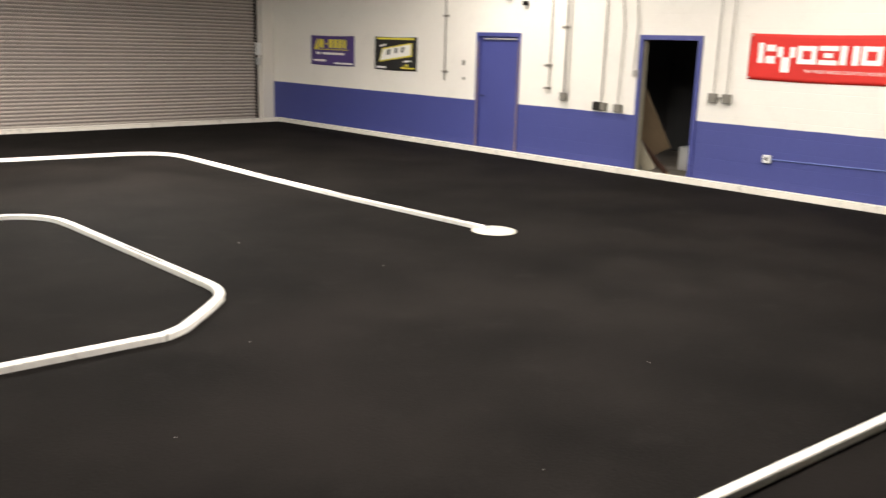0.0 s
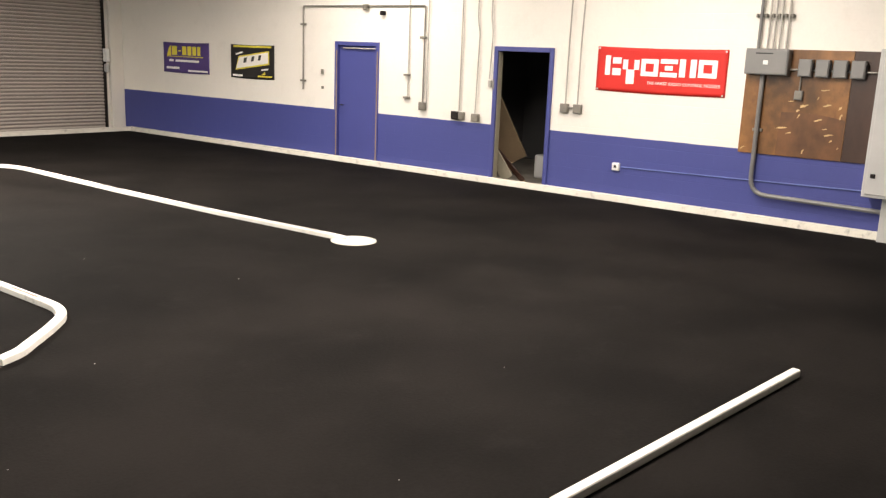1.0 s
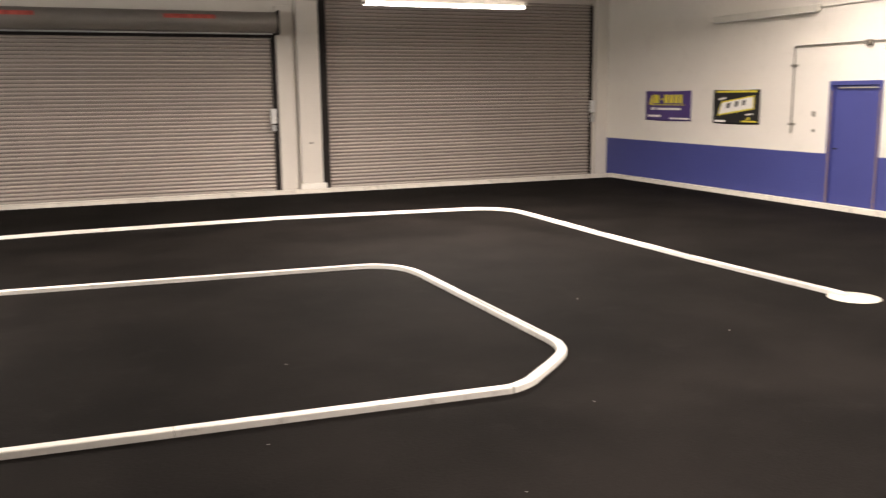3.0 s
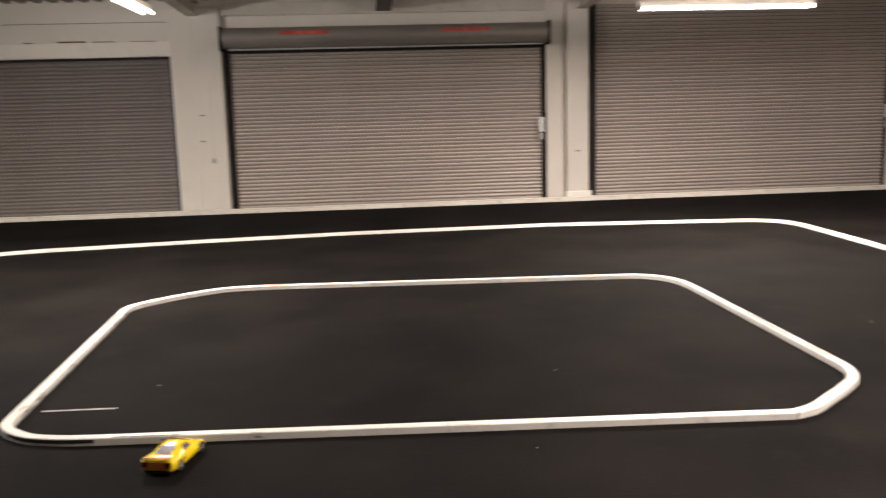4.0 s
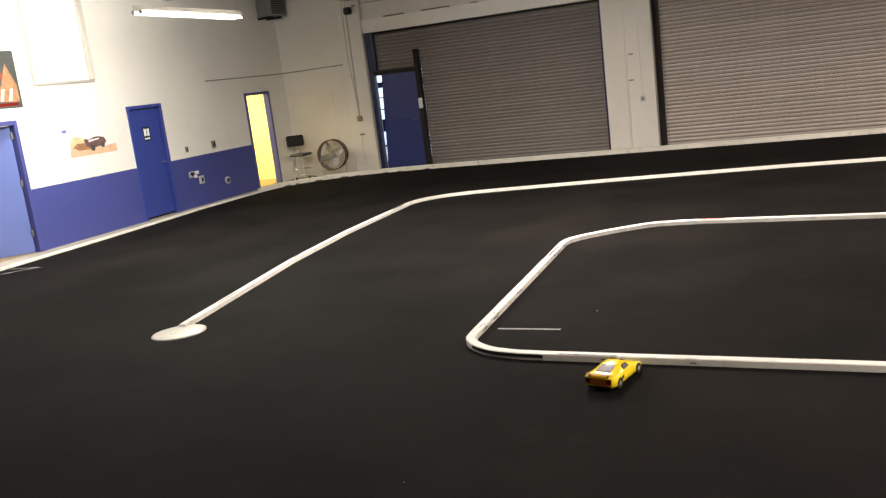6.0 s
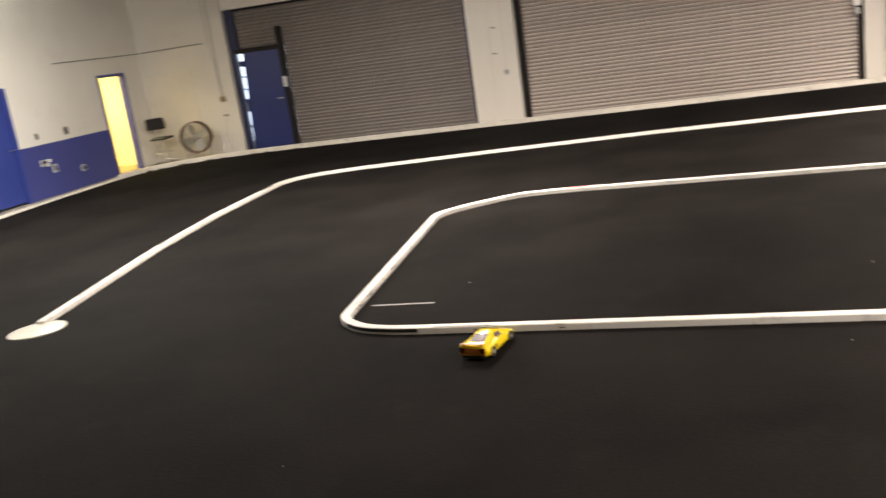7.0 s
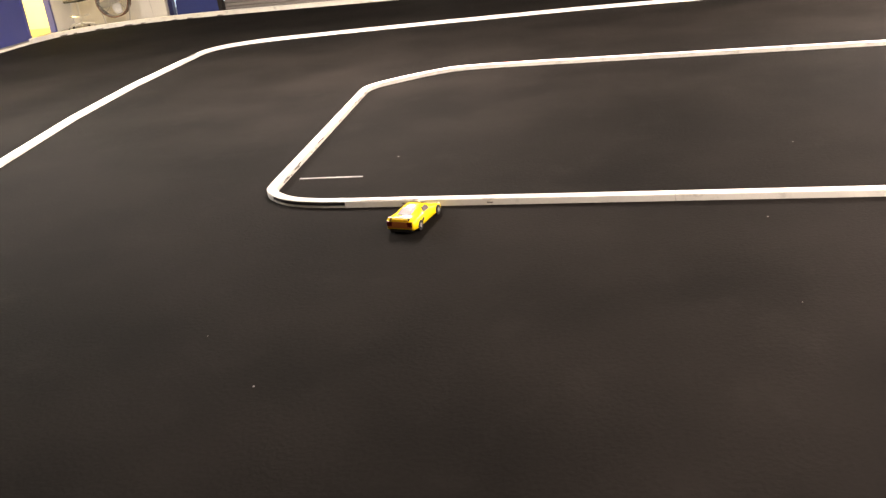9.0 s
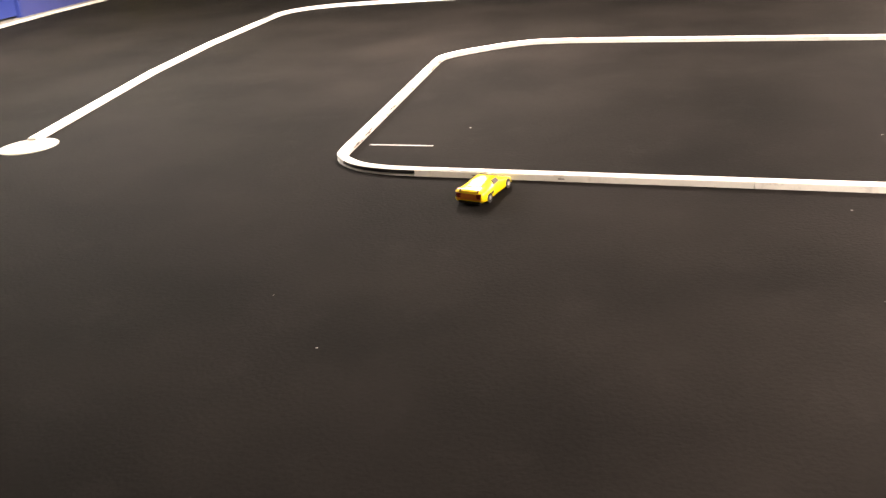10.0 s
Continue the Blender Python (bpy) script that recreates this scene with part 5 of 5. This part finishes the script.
part("upright", box(XW + 0.001, 13.64, 2.626, XW + 0.06, 13.74, 4.4, 0.006), M_STEEL, frame_duct)
part("upright", box(XW + 0.001, 12.42, 2.626, XW + 0.04, 12.47, 4.4, 0.006), M_CONDUIT_PALE, frame_duct)
wire = thing("conduit", (XW, 18, 2.46), "thin conduit along the wall into the corner", "conduit", "wall conduits")
part("pipe", tube(bent([(XW + 0.015, 16.81, 2.44), (XW + 0.015, YN - 0.02, 2.47), (-8.21, YN - 0.02, 2.49)], 0.05), 0.011, 8), M_CONDUIT, wire)


def west_box(y, z, w, h, label, material, name="wall_socket"):
    ob = thing(name, (XW, y, z), label, "socket", "sockets on the blue band")
    part("plate", box(XW + 0.001, y - w / 2, z - h / 2, XW + 0.03, y + w / 2, z + h / 2, 0.004), material, ob)
    part("insert", box(XW + 0.0305, y - w / 5, z - h / 4, XW + 0.038, y + w / 5, z + h / 4, 0.003), M_GUIDE, ob)
    return ob


plugs = west_box(15.9, 0.64, 0.2, 0.12, "pale metal socket with plugs on the blue band", M_CABINET)
for py, pz in ((15.84, 0.66), (15.93, 0.6), (16.0, 0.67)):
    part("plug", box(XW + 0.031, py - 0.025, pz - 0.03, XW + 0.09, py + 0.025, pz + 0.03, 0.008), M_PAPER if py > 15.9 else M_BLACK, plugs)
west_box(16.16, 0.5, 0.14, 0.16, "pale metal socket on the blue band", M_CABINET)
rnd = thing("wall_socket", (XW, 17.0, 0.36), "pale round socket low on the blue band", "socket", "sockets on the blue band")
part("plate", tube([(XW + 0.001, 17.0, 0.36), (XW + 0.035, 17.0, 0.36)], 0.075, 20), M_CABINET, rnd)
part("insert", tube([(XW + 0.0355, 17.0, 0.36), (XW + 0.04, 17.0, 0.36)], 0.045, 16), M_GUIDE, rnd)
west_box(15.86, 1.15, 0.07, 0.11, "small grey switch above the blue band", M_OUTLET)
west_box(16.73, 1.15, 0.12, 0.15, "grey switch pair above the blue band", M_OUTLET)

# north-west corner
solid("patched_panel", box(-9.93, YN - 0.018, 0.0, -8.72, YN - 0.001, 1.93, 0.003), M_PANEL_PAINT, "cream painted board panel on the corner wall", "panel")
drop = thing("conduit", (-8.01, YN - 0.16, 1.25), "thin conduit down the corner pillar", "conduit", "wall conduits")
part("pipe", tube([(-8.01, YN - 0.155, 3.9), (-8.01, YN - 0.155, 1.28)], 0.012, 8), M_CONDUIT_PALE, drop)
part("switch", box(-8.07, YN - 0.19, 1.18, -7.95, YN - 0.142, 1.3, 0.01), M_WOOD_JAMB, drop, "dark round switch")
part("plate", box(-8.07, YN - 0.155, 0.86, -7.94, YN - 0.141, 0.9, 0.003), M_OUTLET, drop)
speaker = thing("wall_speaker", (-8, YN - 0.3, 3.6), "small black lamp on a bracket by the roof", "wall lamp")
part("bracket", tube(bent([(-7.76, YN - 0.142, 3.72), (-7.76, YN - 0.26, 3.72), (-7.84, YN - 0.26, 3.66)], 0.03), 0.012, 8), M_CONDUIT, speaker)
part("head", box(-7.98, YN - 0.34, 3.54, -7.82, YN - 0.2, 3.7, 0.03), M_BLACK, speaker, "black lamp head")
drop = thing("conduit", (-8.1, YN - 0.16, 1.25), "thin wavering cable down the corner pillar", "conduit", "wall conduits")
part("pipe", tube(bent([(-8.1, YN - 0.15, 3.95), (-8.12, YN - 0.15, 2.6), (-8.05, YN - 0.15, 1.9), (-8.02, YN - 0.152, 1.29)], 0.3), 0.007, 8), M_CONDUIT_PALE, drop)
part("lower_cord", tube(bent([(-8.01, YN - 0.15, 0.87), (-8.05, YN - 0.15, 0.6), (-8.0, YN - 0.15, 0.1)], 0.2), 0.004, 6), M_CONDUIT_PALE, drop)

heater = thing("unit_heater", (XW + 0.3, 19.35, 3.75), "dark grey heater unit hung high in the corner", "heater")
part("case", box(XW + 0.08, 18.98, 3.74, XW + 0.46, 19.62, 4.12, 0.02), M_BOX, heater)
for k in range(6):
    part("louvre", box(XW + 0.461, 19.03, 3.79 + 0.05 * k, XW + 0.475, 19.57, 3.805 + 0.05 * k, 0.002), M_GUIDE, heater)
part("bracket", box(XW + 0.002, 19.1, 3.69, XW + 0.4, 19.14, 3.737, 0.004), M_GUIDE, heater)
part("bracket", box(XW + 0.002, 19.46, 3.69, XW + 0.4, 19.5, 3.737, 0.004), M_GUIDE, heater)

lie = pose(-7.26, 16.66, 3.92, 0, 0, 9.1)
strip = thing("strip_light", (-7.26, 16.66, 3.86), "steel strip below the roof beams, glowing for the light on its side", "ceiling light")
part("channel", box(-0.06, -2.1, -0.05, 0.03, 2.1, 0.065, 0.006, lie), M_DARK_STEEL, strip)
# this glow stands in for lamplight on the strip's side; it is no lamp
part("diffuser", box(0.031, -2.08, -0.045, 0.06, 2.08, 0.055, 0.01, lie), glow("pink_lit_side", (1.0, 0.84, 0.72), 1.0), strip, "glowing face for the light on the strip")
part("end_cap", box(-0.065, -2.13, -0.055, 0.065, -2.101, 0.07, 0.004, lie), M_FIXTURE, strip)
for e in (-0.69, 1.9):
    part("hanger", tube([lie @ Vector((-0.01, e, 0.065)), lie @ Vector((-0.01, e, 0.1 if e < 0 else 0.35))], 0.004, 6), M_GUIDE, strip)


def office_chair(x, y):
    ob = thing("office_chair", (x, y, -0.012), "black office stool with a small backrest", "chair")
    part("seat", box(x - 0.2, y - 0.2, 0.55, x + 0.2, y + 0.2, 0.61, 0.025), M_BLACK, ob)
    m = pose(x - 0.16, y + 0.1, 0.9, 8, 0, 32)
    part("backrest", box(-0.2, -0.035, -0.13, 0.2, 0.035, 0.13, 0.03, m), M_BLACK, ob)
    part("back_stem", tube(bent([(x, y, 0.545), (x - 0.13, y + 0.22, 0.55), (x - 0.17, y + 0.16, 0.86)], 0.06), 0.013, 8), M_CHROME, ob)
    part("column", tube([(x, y, 0.1), (x, y, 0.548)], 0.022, 12), M_CHROME, ob)
    ring = [(x + 0.2 * math.cos(k * math.tau / 24), y + 0.2 * math.sin(k * math.tau / 24), 0.26) for k in range(24)]
    part("foot_ring", tube(ring, 0.01, 6, closed=True), M_CHROME, ob, "chrome foot ring")
    for k in range(5):
        a = k * math.tau / 5 + 0.3
        tip = (x + 0.27 * math.cos(a), y + 0.27 * math.sin(a))
        leg = part("leg", tube([(x, y, 0.11), (*tip, 0.07)], 0.016, 8), M_CHROME, ob)
        part("castor", tube([(tip[0] - 0.012, tip[1], 0.017), (tip[0] + 0.012, tip[1], 0.017)], 0.029, 12), M_BLACK, leg, "black castor")
    for k in range(3):
        a = k * math.tau / 3
        part("ring_spoke", tube([(x, y, 0.26), (x + 0.2 * math.cos(a), y + 0.2 * math.sin(a), 0.26)], 0.006, 6), M_CHROME, ob)
    return ob


office_chair(-9.47, 19.25)


def drum_fan(x, y, z, r, turn):
    """A round floor fan on a low stand; it faces -y before the turn."""
    ob = thing("floor_fan", (x, y, -0.012), "large round metal floor fan on a low stand", "fan")
    m = pose(x, y, z, 0, 0, turn)

    def ring(rad, dy, thick, n=36):
        return tube([m @ Vector((rad * math.cos(k * math.tau / n), dy, rad * math.sin(k * math.tau / n))) for k in range(n)], thick, 6, closed=True)

    part("rim", ring(r, -0.09, 0.013), M_FAN_RIM, ob, "rusty steel guard rim")
    part("rim", ring(r, 0.09, 0.013), M_FAN_RIM, ob, "rusty steel guard rim")
    bm = bmesh.new()
    n = 36
    rings = [[bm.verts.new(m @ Vector((q * math.cos(k * math.tau / n), dy, q * math.sin(k * math.tau / n)))) for k in range(n)] for q, dy in ((r - 0.012, -0.085), (r - 0.012, 0.085), (r - 0.006, 0.085), (r - 0.006, -0.085))]
    for a, b in zip(rings, rings[1:] + rings[:1]):
        for k in range(n):
            bm.faces.new((a[k], a[(k + 1) % n], b[(k + 1) % n], b[k]))
    part("shroud", bm, M_DARK_STEEL, ob, "dark steel band round the blades", smooth=True)
    for rad in (0.25, 0.45, 0.62, 0.76, 0.88):
        part("guard_wire", ring(rad * r, -0.1, 0.003), M_FAN, ob)
    for k in range(16):
        a = k * math.tau / 16
        part("guard_wire", tube([m @ Vector((0.12 * r * math.cos(a), -0.105, 0.12 * r * math.sin(a))), m @ Vector((r * math.cos(a), -0.09, r * math.sin(a)))], 0.003, 5), M_FAN, ob)
    for k in range(4):
        part("brace", tube([m @ Vector((0, 0.09, 0)), m @ Vector((r * math.cos(k * math.tau / 4 + 0.78), 0.09, r * math.sin(k * math.tau / 4 + 0.78)))], 0.008, 6), M_FAN, ob)
    part("motor", tube([m @ Vector((0, 0.13, 0)), m @ Vector((0, 0.01, 0))], 0.09, 16), M_FAN, ob)
    part("hub", tube([m @ Vector((0, 0.01, 0)), m @ Vector((0, -0.07, 0))], 0.05, 14), M_FAN, ob)
    for k in range(4):
        a = k * math.tau / 4 + 0.35
        bm = bmesh.new()
        rows = []
        for q in range(5):
            rad = 0.05 + (r * 0.9 - 0.05) * q / 4
            w = 0.06 + 0.11 * math.sin(math.pi * (0.2 + 0.7 * q / 4))
            row = []
            for s, dy in ((-1, -0.055), (1, 0.015), (1, 0.02), (-1, -0.05)):
                u = a + s * w / max(rad, 0.12) * 0.5
                row.append(bm.verts.new(m @ Vector((rad * math.cos(u), dy, rad * math.sin(u)))))
            rows.append(row)
        for c, e in zip(rows, rows[1:]):
            for j in range(4):
                bm.faces.new((c[j], c[(j + 1) % 4], e[(j + 1) % 4], e[j]))
        bm.faces.new(rows[0]), bm.faces.new(rows[-1])
        part("blade", bm, M_FAN, ob, "grey metal blade")
    for s in (-1, 1):
        foot = [m @ Vector((s * 0.26, dy, -z - 0.012 + 0.014)) for dy in (-0.2, 0.2)]
        part("foot_bar", tube(foot, 0.014, 8), M_FAN, ob)
        part("upright", tube([m @ Vector((s * 0.26, 0, -z + 0.01)), m @ Vector((s * (r - 0.02), 0.0, -0.12))], 0.012, 8), M_FAN, ob)
    part("cross_bar", tube([m @ Vector((-0.26, 0.0, -z + 0.004)), m @ Vector((0.26, 0.0, -z + 0.004))], 0.012, 8), M_FAN, ob)
    return ob


drum_fan(-8.72, 19.42, 0.5, 0.34, 8)
